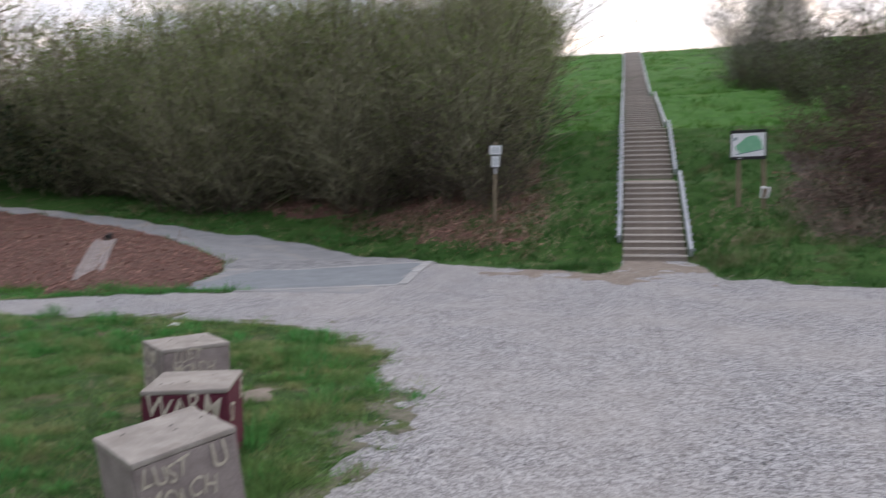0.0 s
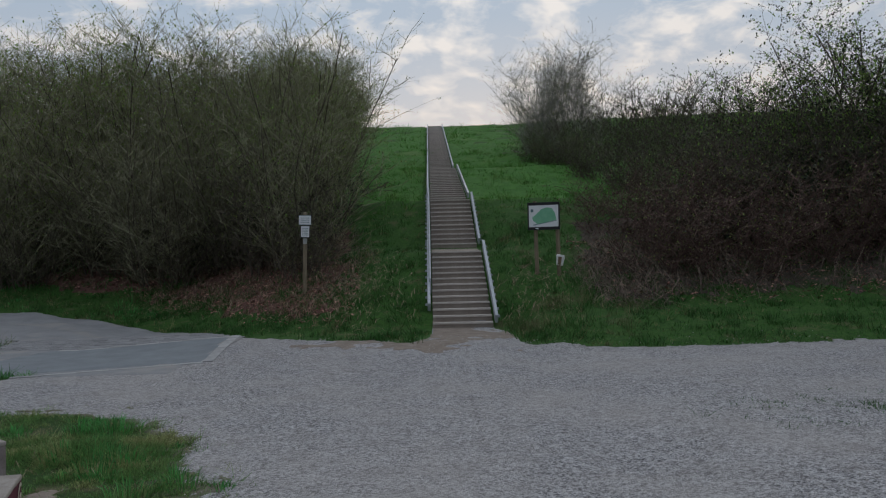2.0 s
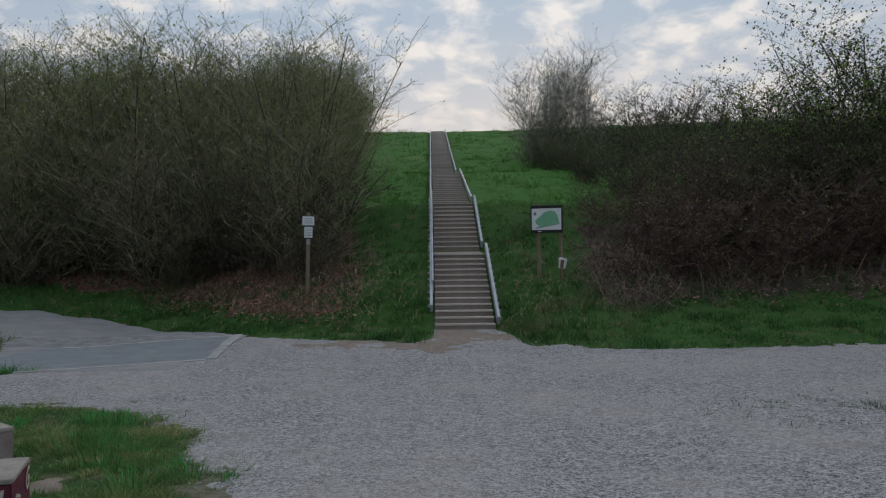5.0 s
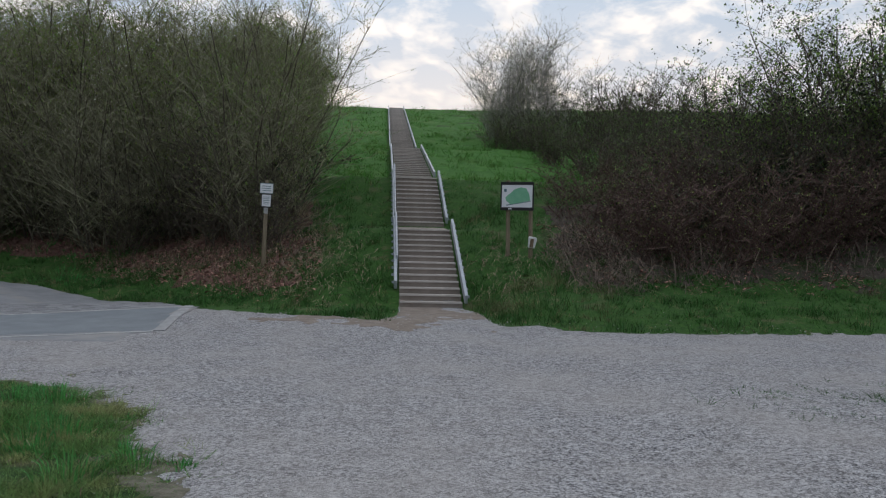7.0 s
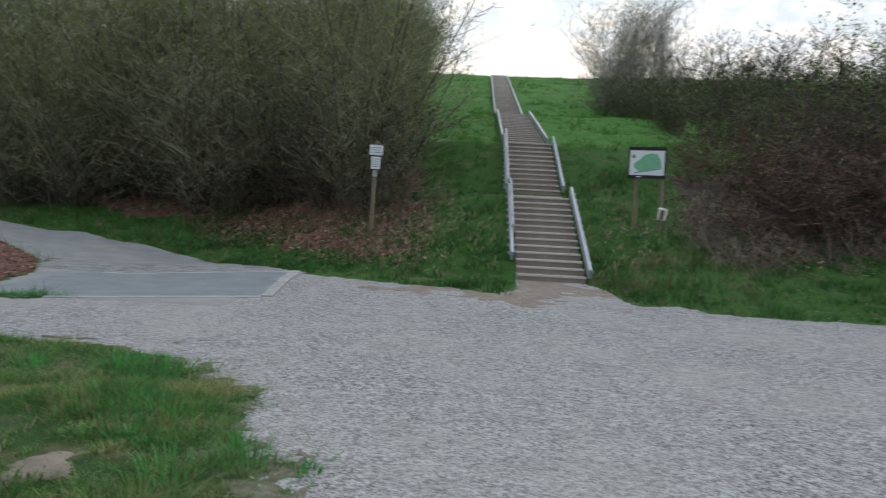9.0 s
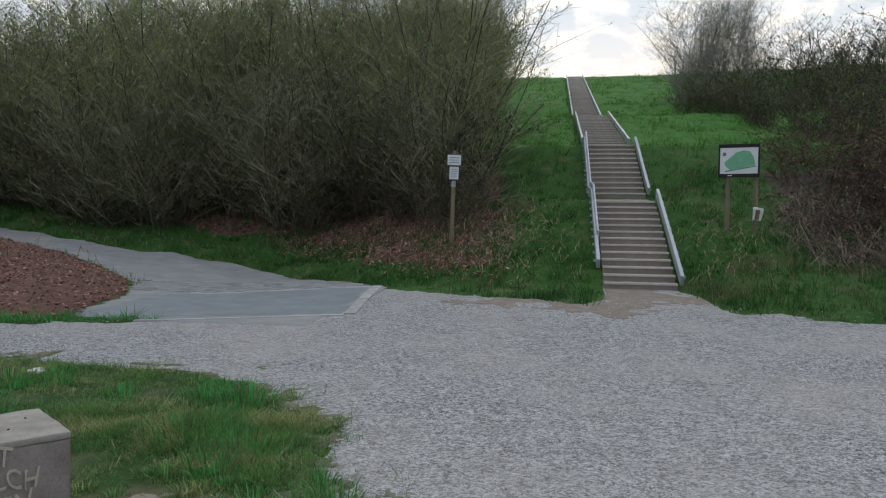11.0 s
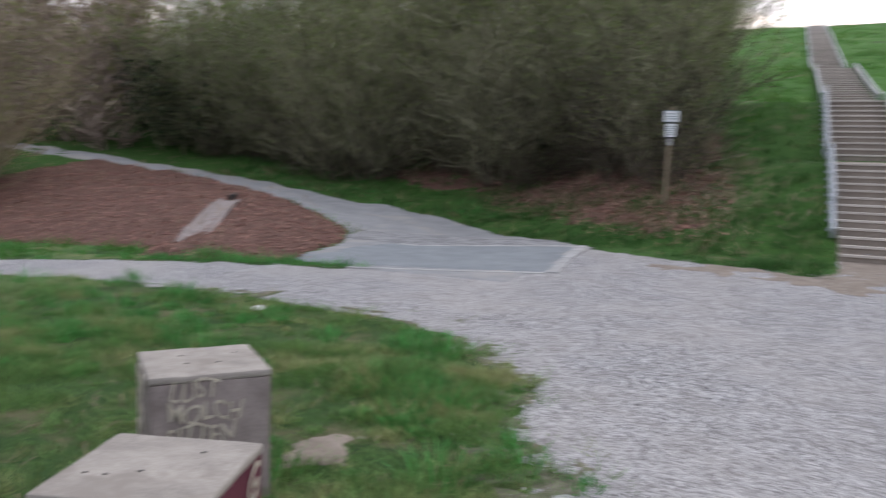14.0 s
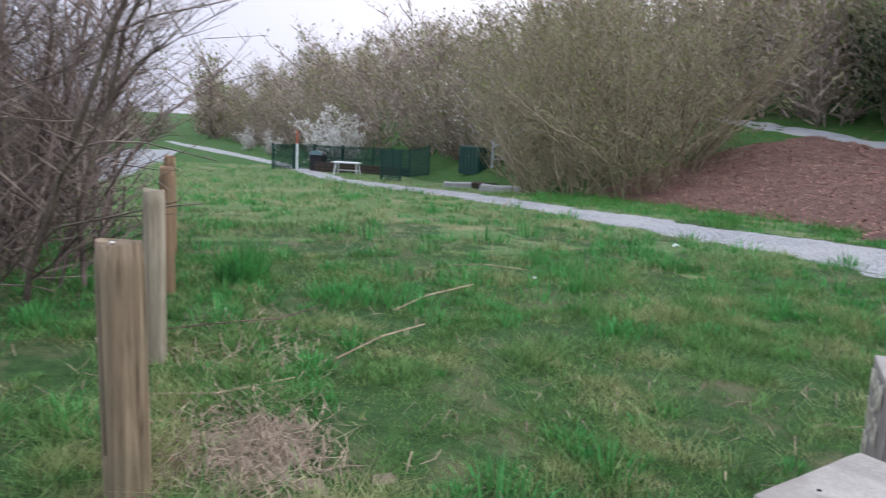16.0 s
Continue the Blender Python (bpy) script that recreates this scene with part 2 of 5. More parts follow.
# Far bark: distance haze is put into a paler, rosier brown.
M_FARBARK = material("haze_paled_far_twig", (0.25, 0.195, 0.165), (0.46, 0.37, 0.31), 0.5, 0.9, 0.2, 10, island=0.6)
M_CANE = material("reddish_bramble_cane", (0.055, 0.036, 0.030), (0.235, 0.155, 0.130), 3, 0.85, 0.2, 40, island=0.7)
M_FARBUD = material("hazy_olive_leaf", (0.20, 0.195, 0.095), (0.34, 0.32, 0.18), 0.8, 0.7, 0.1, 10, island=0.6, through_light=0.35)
M_BUD = material("olive_spring_leaf", (0.165, 0.210, 0.058), (0.360, 0.420, 0.150), 2, 0.65, 0.1, 15, island=0.7, through_light=0.5)
M_LEAF = material("fresh_green_leaf", (0.125, 0.220, 0.042), (0.265, 0.40, 0.105), 2, 0.6, 0.1, 15, island=0.7, through_light=0.5)
M_BLOSSOM = material("white_blossom", (0.66, 0.64, 0.60), (0.86, 0.85, 0.82), 4, 0.7, 0.1, 30, island=0.3, through_light=0.2)
# Near-black leaf: inner shade and backlit crowns are put into the colour.
M_IVY = material("shade_dark_leaf", (0.012, 0.025, 0.010), (0.035, 0.060, 0.022), 3, 0.5, 0.1, 20, island=0.7)
M_STEP = material("weathered_step_concrete", (0.22, 0.19, 0.16), (0.38, 0.335, 0.285), 4, 0.92, 0.4, 70, per_object=0.22)
# Worn edge, paled further: sky light caught by the treads is in the colour.
M_NOSING = material("worn_lit_step_edge", (0.48, 0.445, 0.40), (0.66, 0.62, 0.56), 6, 0.9, 0.3, 70, per_object=0.2)
M_STEEL = material("galvanised_steel", (0.36, 0.40, 0.44), (0.56, 0.60, 0.64), 3, 0.5, 0.1, 40, metal=0.35)
M_WHITE = material("white_panel", (0.76, 0.79, 0.80), (0.86, 0.88, 0.89), 5, 0.5, 0.05, 40)
M_BLACK = material("black_plastic", (0.018, 0.018, 0.02), (0.035, 0.035, 0.038), 8, 0.5, 0.1, 60)
M_MAPGREEN = material("map_green", (0.17, 0.46, 0.28), (0.27, 0.56, 0.36), 6, 0.5, 0.0, 40)
M_MAPDARK = material("map_blue_grey", (0.12, 0.20, 0.22), (0.20, 0.28, 0.30), 8, 0.5, 0.0, 40)
M_BLOCK = material("weathered_block_concrete", (0.27, 0.25, 0.225), (0.46, 0.43, 0.385), 7, 0.92, 0.5, 90, depth=0.006, third=(0.29, 0.265, 0.235), third_scale=4.0)
M_BLOCKSIDE = material("stained_block_side", (0.22, 0.19, 0.18), (0.42, 0.37, 0.35), 6, 0.92, 0.4, 90, depth=0.005)
M_MAROON = material("maroon_paint", (0.085, 0.020, 0.035), (0.16, 0.040, 0.062), 6, 0.75, 0.3, 80, depth=0.004)
M_LETTER = material("cream_brush_paint", (0.48, 0.44, 0.35), (0.66, 0.62, 0.52), 12, 0.7, 0.1, 60)
M_FENCE = material("dark_green_fence", (0.010, 0.045, 0.036), (0.025, 0.075, 0.060), 6, 0.5, 0.1, 40)
M_RED = material("faded_red_paint", (0.38, 0.09, 0.06), (0.52, 0.16, 0.11), 6, 0.6, 0.1, 40)
M_DARKWOOD = material("dark_stained_wood", (0.035, 0.028, 0.022), (0.085, 0.068, 0.052), 8, 0.85, 0.3, 50)
M_LITTER = material("white_paper", (0.70, 0.72, 0.70), (0.84, 0.85, 0.84), 30, 0.7, 0.1, 80)
M_DRYSOIL = material("trodden_soil", (0.13, 0.100, 0.068), (0.30, 0.245, 0.175), 7, 0.95, 0.6, 60, depth=0.015)
M_SAND = material("bare_sandy_soil", (0.19, 0.16, 0.13), (0.34, 0.295, 0.25), 5, 0.95, 0.4, 70, depth=0.01)

# ---- shape of the land ----
STAIR_Y = [-60, -5, 0, 3.6, 5.2, 8.7, 10.6, 20.7, 26.5, 58, 70, 2000]
STAIR_Z = [0, 0, 0.22, 1.86, 1.95, 3.55, 3.66, 5.9, 6.5, 14.3, 14.6, 14.6]
FAR_EDGE_X = [-400, -60, -30, -19.4, -17, -14.5, -12.8, -10.1, -8.9, -6.9, -4.7, -3.4, -1.0, 0]
FAR_EDGE_Y = [9.0, 9.0, 8.8, 7.9, 7.15, 6.15, 5.55, 4.75, 4.2, 2.8, 0.1, -1.1, -1.4, -1.6]
NEAR_EDGE_X = [-400, -60, -30, -25.4, -22, -17, -11.8, -9.75, -8.7, -8.3, -6.6]
NEAR_EDGE_Y = [6.9, 6.9, 6.75, 6.5, 6.35, 5.4, 2.2, 0.3, -1.7, -3.6, -4.2]
BANK_D = [-5, 0, 1, 2, 4, 8, 12, 22, 62, 75, 2000]
BANK_Z = [0, 0, 0.16, 0.4, 1.05, 2.7, 3.9, 6.2, 13.8, 14.2, 14.2]
MULCH_X = [-400, -22.5, -19.7, -16, -12.4, -11.3, -10.6, -9.4, -8.7, -7.6, -7.0, -6.0]
MULCH_Y = [-2.1, -2.1, -2.5, -3.05, -3.3, -3.7, -4.5, -4.75, -4.1, -3.6, -3.3, -3.0]


DROP_X = [-900, -250, -120, -70, -43, -33, -24, -15, -9.5, 900]
DROP_Z = [-7, -5.5, -4.0, -2.9, -2.1, -1.5, -0.85, -0.28, 0, 0]


def lerp(a, b, f):
    return a + (b - a) * f


def smooth(a, b, v):
    f = np.clip((v - a) / (b - a), 0, 1)
    return f * f * (3 - 2 * f)


def ripple(x, y, s, seed=0.0):
    """Gentle waves that never repeat, for uneven ground and ragged edges."""
    return (np.sin(x * 1.7 / s + seed) * np.cos(y * 1.3 / s + 2 * seed) + np.sin((x * 0.8 + y * 1.9) / s + 3 * seed) + 0.6 * np.sin((x * 3.1 - y * 2.3) / s + seed * 5) + 0.5 * np.cos((x * 4.7 + y * 5.3) / s)) / 3.1


LATTICE = np.random.RandomState(77).random_sample((128, 128))


def patchy(x, y, s, seed=0):
    """Smooth random patches about s metres wide, 0 to 1."""
    total, weight = 0.0, 0.0
    for k, amp in ((1.0, 1.0), (2.1, 0.5), (4.3, 0.25)):
        u, v = np.asarray(x) * k / s + 17.3 * seed + 500, np.asarray(y) * k / s + 9.7 * seed + 500
        i, j = np.floor(u).astype(int), np.floor(v).astype(int)
        f, g = u - i, v - j
        f, g = f * f * (3 - 2 * f), g * g * (3 - 2 * g)
        a, b = LATTICE[i % 128, j % 128], LATTICE[(i + 1) % 128, j % 128]
        c, d = LATTICE[i % 128, (j + 1) % 128], LATTICE[(i + 1) % 128, (j + 1) % 128]
        total = total + amp * ((a + (b - a) * f) * (1 - g) + (c + (d - c) * f) * g)
        weight += amp
    return total / weight


def ramp_height(x, y):
    return 0.08 * smooth(-6.5, -9.5, x) + 0.085 * np.clip((-x - 9.5) * 0.9 + (y - 0.5) * 0.35, 0, 22)


def land(x, y):
    """Height of the ground at x, y (arrays)."""
    x, y = np.asarray(x, float), np.asarray(y, float)
    stair = np.interp(y, STAIR_Y, STAIR_Z)
    right = np.maximum(stair, np.interp(y, [-2.9, -1.8, 0, 2, 4.5, 9], [0.08, 0.34, 0.62, 1.3, 2.15, 3.6])) + 0.03 * smooth(2, 30, x) * np.clip(y, 0, 30)
    far, near, foot = np.interp(x, FAR_EDGE_X, FAR_EDGE_Y), np.interp(x, NEAR_EDGE_X, NEAR_EDGE_Y), np.interp(x, MULCH_X, MULCH_Y)
    rh = ramp_height(x, np.clip(y, near, far))
    bank = ramp_height(x, far) + np.interp(y - far, BANK_D, BANK_Z)
    f = np.clip((y - foot) / np.maximum(near - foot, 0.3), 0, 1)
    drop = np.interp(x, DROP_X, DROP_Z)
    mound = lerp(drop, rh, f) + 0.30 * np.sin(np.pi * np.clip(f, 0, 1)) * smooth(-7.5, -11, x)
    left = np.where(y > far, bank, np.where(y > near, rh, np.where(y > foot, mound, drop)))
    gentle = 0.2 * smooth(-5, 0, y) * smooth(-9, -3, x)
    left = np.where(x > -9, np.maximum(left, np.where(y < far + 1, gentle, 0)), left)
    slack = np.clip(y - 4, 0, 60)
    side = smooth(0.0, 1.0, (-x - 1.0 - 0.10 * slack) / (2.4 + 0.15 * slack))
    z = lerp(stair, left, side)
    z = lerp(z, right, smooth(1.0, 2.2, x))
    bumpy = np.clip(np.abs(x) - 1.3, 0, 1) * smooth(-1, 3, y)
    return z + bumpy * 0.10 * ripple(x, y, 1.1)


def gravel_part(x, y):
    """Positive on the gravel."""
    rag = 0.55 * (patchy(x, y, 0.5, 2) - 0.5) + 0.5 * (patchy(x, y, 0.17, 4) - 0.5)
    island_x = np.interp(y, [-40, -13.5, -11.5, -10.3, -9.4, -8.6, -8.05, -7.5, -7.15, -6.93], [-2.0, -2.0, -2.15, -2.3, -2.68, -2.95, -3.34, -3.92, -4.72, -6.6])
    open_side = x - island_x
    path_near = np.interp(x, [-130, -100, -74, -62, -40, -32, -22, -9.8, -8.2, -6.6], [-21, -16, -11, -9.3, -7.75, -7.45, -7.35, -7.3, -6.85, -6.75])
    path_far = np.interp(x, [-130, -106, -68, -41, -36, -30, -23.6, -16, -12.4, -9.9, -8.4, -6.7], [-19.5, -14.2, -8.2, -6.1, -5.6, -5.35, -5.5, -5.75, -5.6, -5.1, -4.6, -4.0])
    strip = np.minimum(y - path_near, path_far - y)
    top = np.interp(x, [-6.7, -4.75, -3.9, -2.9, -1.8, -1.0, -0.62, -0.55, 0.6, 0.95, 1.15, 2.2, 3.5, 8, 40], [-3.4, -0.3, -0.75, -1.25, -1.35, -1.85, -1.2, 0.3, 0.3, -0.7, -2.3, -2.75, -2.9, -2.7, -2.6])
    yard = np.minimum(np.minimum(open_side, top - y), y + 26)
    return np.where(x > -6.6, np.where(y > -6.9, np.minimum(top - y, y + 6.95 + 30 * (x > -4)), yard), strip) + rag * np.where((y > -1.9) | ((x > 1) & (y > -5)), 0.5, 1.0)


def surface(name, x0, x1, y0, y1, step, inside, lift, mat, label, parent=None):
    """A sheet on the land over the cells for which inside() is true."""
    xs, ys = np.arange(x0, x1 + step / 2, step), np.arange(y0, y1 + step / 2, step)
    gx, gy = np.meshgrid(xs, ys)
    v = inside(gx, gy)
    gz = land(gx, gy) + np.clip(v * 0.5, -0.05, lift)
    ok = np.maximum(np.maximum(v[:-1, :-1], v[1:, 1:]), np.maximum(v[:-1, 1:], v[1:, :-1])) > 0
    idx = np.arange(gx.size).reshape(gx.shape)
    quads = np.stack([idx[:-1, :-1][ok], idx[:-1, 1:][ok], idx[1:, 1:][ok], idx[1:, :-1][ok]], 1)
    used, inverse = np.unique(quads, return_inverse=True)
    co = np.stack([gx.ravel(), gy.ravel(), gz.ravel()], 1)[used]
    ob = new(name, arrays_mesh(name, co, inverse.reshape(-1, 4), mat))
    ob.data.shade_smooth()
    return tagged(ob, label, kind="structure")


def arrays_mesh(name, co, faces, mat):
    """A mesh from numpy arrays; faces has 3 or 4 columns."""
    me = bpy.data.meshes.new(name)
    n, k = faces.shape
    me.vertices.add(len(co))
    me.vertices.foreach_set("co", np.asarray(co, np.float32).ravel())
    me.loops.add(n * k)
    me.loops.foreach_set("vertex_index", np.asarray(faces, np.int32).ravel())
    me.polygons.add(n)
    me.polygons.foreach_set("loop_start", np.arange(0, n * k, k, dtype=np.int32))
    me.update(calc_edges=True)
    me.materials.append(mat)
    return me


def spaced(lo, hi, fine_lo, fine_hi, step, grow=1.09):
    mid = list(np.arange(fine_lo, fine_hi + 1e-6, step))
    s, v, up_ = step, fine_hi, []
    while v < hi:
        s *= grow
        v += s
        up_.append(v)
    s, v, down = step, fine_lo, []
    while v > lo:
        s *= grow
        v -= s
        down.append(v)
    return np.array(down[::-1] + mid + up_)


gx, gy = np.meshgrid(spaced(-900, 900, -20, 8, 0.25), spaced(-900, 900, -18, 12, 0.25))
gz = land(gx, gy)
idx = np.arange(gx.size).reshape(gx.shape)
quads = np.stack([idx[:-1, :-1].ravel(), idx[:-1, 1:].ravel(), idx[1:, 1:].ravel(), idx[1:, :-1].ravel()], 1)
ground = new("ground", arrays_mesh("ground", np.stack([gx.ravel(), gy.ravel(), gz.ravel()], 1), quads, M_SOIL))
ground.data.shade_smooth()
tagged(ground, "green grassy ground rising into a long hill", kind="structure")

surface("gravel_path", -16, 12, -18, 0.4, 0.08, gravel_part, 0.012, M_GRAVEL, "pale grey crushed limestone path and yard")

surface("gravel_path", -3.2, 18, -26.4, -17.9, 0.3, lambda x, y: gravel_part(x, y) + 0.1, 0.010, M_GRAVEL, "pale grey crushed limestone yard")
surface("gravel_path", 11.9, 22, -18, -2, 0.3, gravel_part, 0.010, M_GRAVEL, "pale grey crushed limestone yard")

surface("path", -130, -15.9, -22, -4.2, 0.3, gravel_part, 0.012, M_GRAVEL, "pale gravel footpath along the meadow")
surface("road_beyond", -90, -12, -22.5, -17.0, 0.5, lambda x, y: 1 + 0 * x, 0.02, M_ASPHALT, "pale asphalt road behind the hedge")


def ramp_part(x, y):
    far, near = np.interp(x, FAR_EDGE_X, FAR_EDGE_Y), np.interp(x, NEAR_EDGE_X, NEAR_EDGE_Y)
    return np.where((x < -4.6) & (x > -60), np.minimum(far - y, y - near) + 0.012 * ripple(x, y, 0.3), -1)


def apron_part(x, y):
    far = np.interp(x, FAR_EDGE_X, FAR_EDGE_Y)
    return np.where((x < -4.2) & (x > -8.45) & (y < far) & (y > np.interp(x, [-9, -6.7, -4.5, -4.2], [-3.95, -3.8, -3.2, -1.0])) & (y > np.interp(x, NEAR_EDGE_X, NEAR_EDGE_Y)), 1, -1)


surface("road", -60, -4.4, -5, 10, 0.14, lambda x, y: np.maximum(ramp_part(x, y), apron_part(x, y)), 0.024, M_ASPHALT, "worn grey asphalt way climbing beside the hill")


def mulch_part(x, y):
    near, foot = np.interp(x, NEAR_EDGE_X, NEAR_EDGE_Y), np.interp(x, MULCH_X, MULCH_Y)
    return np.where((x < -7.2) & (x > -24) & (apron_part(x, y) < 0), np.minimum(near - 0.05 - y, y - foot) + 0.12 * ripple(x, y, 0.4), -1)


surface("mulch_bank", -24, -7, -6, 8, 0.14, mulch_part, 0.045, M_MULCH, "bank covered in reddish brown leaf litter")

# ---- helpers for things ----
def part(name, data, mat=None, parent=None, label=""):
    """Links a bmesh or a mesh as one object under a thing."""
    if isinstance(data, bmesh.types.BMesh):
        me = bpy.data.meshes.new(name)
        data.to_mesh(me)
        data.free()
        if mat:
            me.materials.append(mat)
    else:
        me = data
    ob = new(name, me)
    ob.parent = parent
    return tagged(ob, label)


def thing(name, m, label, category, group="", kind=""):
    ob = new(name)
    ob.matrix_world = m
    ob.empty_display_size = 0.2
    return tagged(ob, label, category, group, kind)


def box(bm, sx, sy, sz, m=Matrix(), bevel=0.0, taper=1.0):
    r = bmesh.ops.create_cube(bm, size=1.0)
    vs = r["verts"]
    for v in vs:
        k = taper if v.co.z > 0 else 1.0
        v.co = Vector((v.co.x * sx * k, v.co.y * sy * k, v.co.z * sz))
    if bevel:
        es = list({e for v in vs for e in v.link_edges})
        vs = bmesh.ops.bevel(bm, geom=es, offset=bevel, segments=2, affect="EDGES", profile=0.6)["verts"]
        vs = list({v for v in bm.verts if v.is_valid and v.index == -1} | set(vs))
    bmesh.ops.transform(bm, matrix=m, verts=vs)
    return bm


def boxed(sx, sy, sz, m=Matrix(), bevel=0.0, taper=1.0):
    return box(bmesh.new(), sx, sy, sz, m, bevel, taper)


def rod(bm, a, b, r0, r1=None, sides=8):
    a, b = Vector(a), Vector(b)
    d = b - a
    res = bmesh.ops.create_cone(bm, cap_ends=True, segments=sides, radius1=r0, radius2=r0 if r1 is None else r1, depth=d.length)
    bmesh.ops.transform(bm, matrix=Matrix.Translation((a + b) / 2) @ d.to_track_quat("Z", "Y").to_matrix().to_4x4(), verts=res["verts"])
    return bm


def height(x, y):
    return float(land(x, y))


# ---- the long stair ----
stair = thing("stair", pose(0, 0, 0), "long straight outdoor stair climbing the grassy hill, grey side rails", "stairs")


def flight(y0, y1, z0, z1, n, width=1.27):
    """A flight of n steps, each a block with a worn edge paled for sky light."""
    dy, dz = (y1 - y0) / n, (z1 - z0) / n
    key = (round(dy, 4), round(dz, 4))
    bm = boxed(width, dy + 0.10, dz + 0.25, pose(0, dy / 2 + 0.05, -(dz + 0.25) / 2), 0.008)
    body = bpy.data.meshes.new("step")
    bm.to_mesh(body)
    bm.free()
    body.materials.append(M_STEP)
    bm = boxed(width - 0.01, 0.07, 0.042, pose(0, 0.012, -0.014), 0.008)
    edge = bpy.data.meshes.new("nosing")
    bm.to_mesh(edge)
    bm.free()
    edge.materials.append(M_NOSING)
    for i in range(n):
        s = part("step", body, parent=stair)
        s.location = (0.08 + random.uniform(-0.004, 0.004), y0 + i * dy, z0 + (i + 1) * dz)
        e = part("nosing", edge, parent=s, label="worn step edge, paled for sky light on the tread")


def slab(y0, y1, z0, z1, width=1.27):
    a = math.atan2(z1 - z0, y1 - y0)
    l = math.hypot(y1 - y0, z1 - z0)
    part("landing", boxed(width, l, 0.2, pose(0.08, (y0 + y1) / 2, (z0 + z1) / 2 - 0.1, math.degrees(a)), 0.01), M_STEP, stair, "flat brown concrete landing")


flight(0.0, 3.6, 0.22, 1.86, 13)
slab(3.6, 5.2, 1.86, 1.95)
flight(5.2, 8.7, 1.95, 3.55, 11)
slab(8.7, 10.6, 3.55, 3.66)
flight(10.6, 20.7, 3.66, 5.9, 18)
slab(20.7, 26.5, 5.9, 6.5)
flight(26.5, 58, 6.5, 14.3, 56)


def rail(x, y0, z0, y1, z1, deep=0.19, wide=0.11):
    """A galvanised channel beam along the stair's side, with bracket plates behind it."""
    a = math.atan2(z1 - z0, y1 - y0)
    l = math.hypot(y1 - y0, z1 - z0)
    base = pose(x, (y0 + y1) / 2, (z0 + z1) / 2, math.degrees(a))
    bm = boxed(wide * 0.62, l, deep, base, 0.012)
    beam = part("side_rail", bm, M_STEEL, stair, "galvanised steel side rail")
    out = 1 if x > 0 else -1
    for i in range(max(2, int(l / 0.32)) if l < 8 else 0):
        y = lerp(y0, y1, (i + 0.5) / max(2, int(l / 0.32)))
        z = lerp(z0, z1, (y - y0) / (y1 - y0))
        part("bracket", boxed(0.05, 0.06, 0.05, pose(x + out * 0.055, y, z - 0.02)), M_STEEL, beam)


for x in (0.79, -0.63):
    lo = 0.0 if x > 0 else 0.6
    rail(x, lo, 0.40 + (0.24 if x < 0 else 0), 3.62, 2.06)
    if x < 0:
        rail(x, 3.62, 2.06, 5.2, 2.14)
        rail(x, 8.75, 3.74, 10.6, 3.9)
    rail(x, 5.2, 2.14, 8.75, 3.74)
    rail(x, 10.6, 3.86, 20.7, 6.08)
    rail(x, 26.5, 6.7, 58, 14.5)
hand = bmesh.new()
rod(hand, (-0.60, 1.5, 1.22), (-0.60, 3.7, 2.24), 0.028)
rod(hand, (-0.60, 3.7, 2.24), (-0.60, 5.2, 2.36), 0.028)
rod(hand, (-0.60, 5.2, 2.36), (-0.60, 8.8, 3.98), 0.028)
for y, z in ((1.5, 1.22), (3.7, 2.24), (5.2, 2.36), (8.8, 3.98)):
    rod(hand, (-0.60, y, z), (-0.60, y, z - 0.3), 0.022)
part("handrail", hand, M_STEEL, stair, "thin pale handrail")

# ---- concrete blocks with brushed words ----
def words(text, size, mat, seed):
    """Hand-brushed letters as a thin mesh, centred."""
    c = bpy.data.curves.new("letters", "FONT")
    c.body, c.size, c.align_x, c.align_y, c.extrude, c.offset, c.resolution_u = text, size, "LEFT", "CENTER", 0.0015, size * 0.004, 3
    tmp = bpy.data.objects.new("letters", c)
    me = bpy.data.meshes.new_from_object(tmp)
    bpy.data.objects.remove(tmp)
    rnd = random.Random(seed)
    a, b = rnd.uniform(0, 6), rnd.uniform(0, 6)
    for v in me.vertices:
        v.co.x, v.co.y = v.co.x * 0.74 + v.co.y * 0.06, v.co.y
        v.co.y += size * 0.09 * math.sin(v.co.x / size * 4.3 + a)
        v.co.x += size * 0.05 * math.sin(v.co.y / size * 5 + v.co.x / size * 4 + b)
    me.materials.append(mat)
    return me


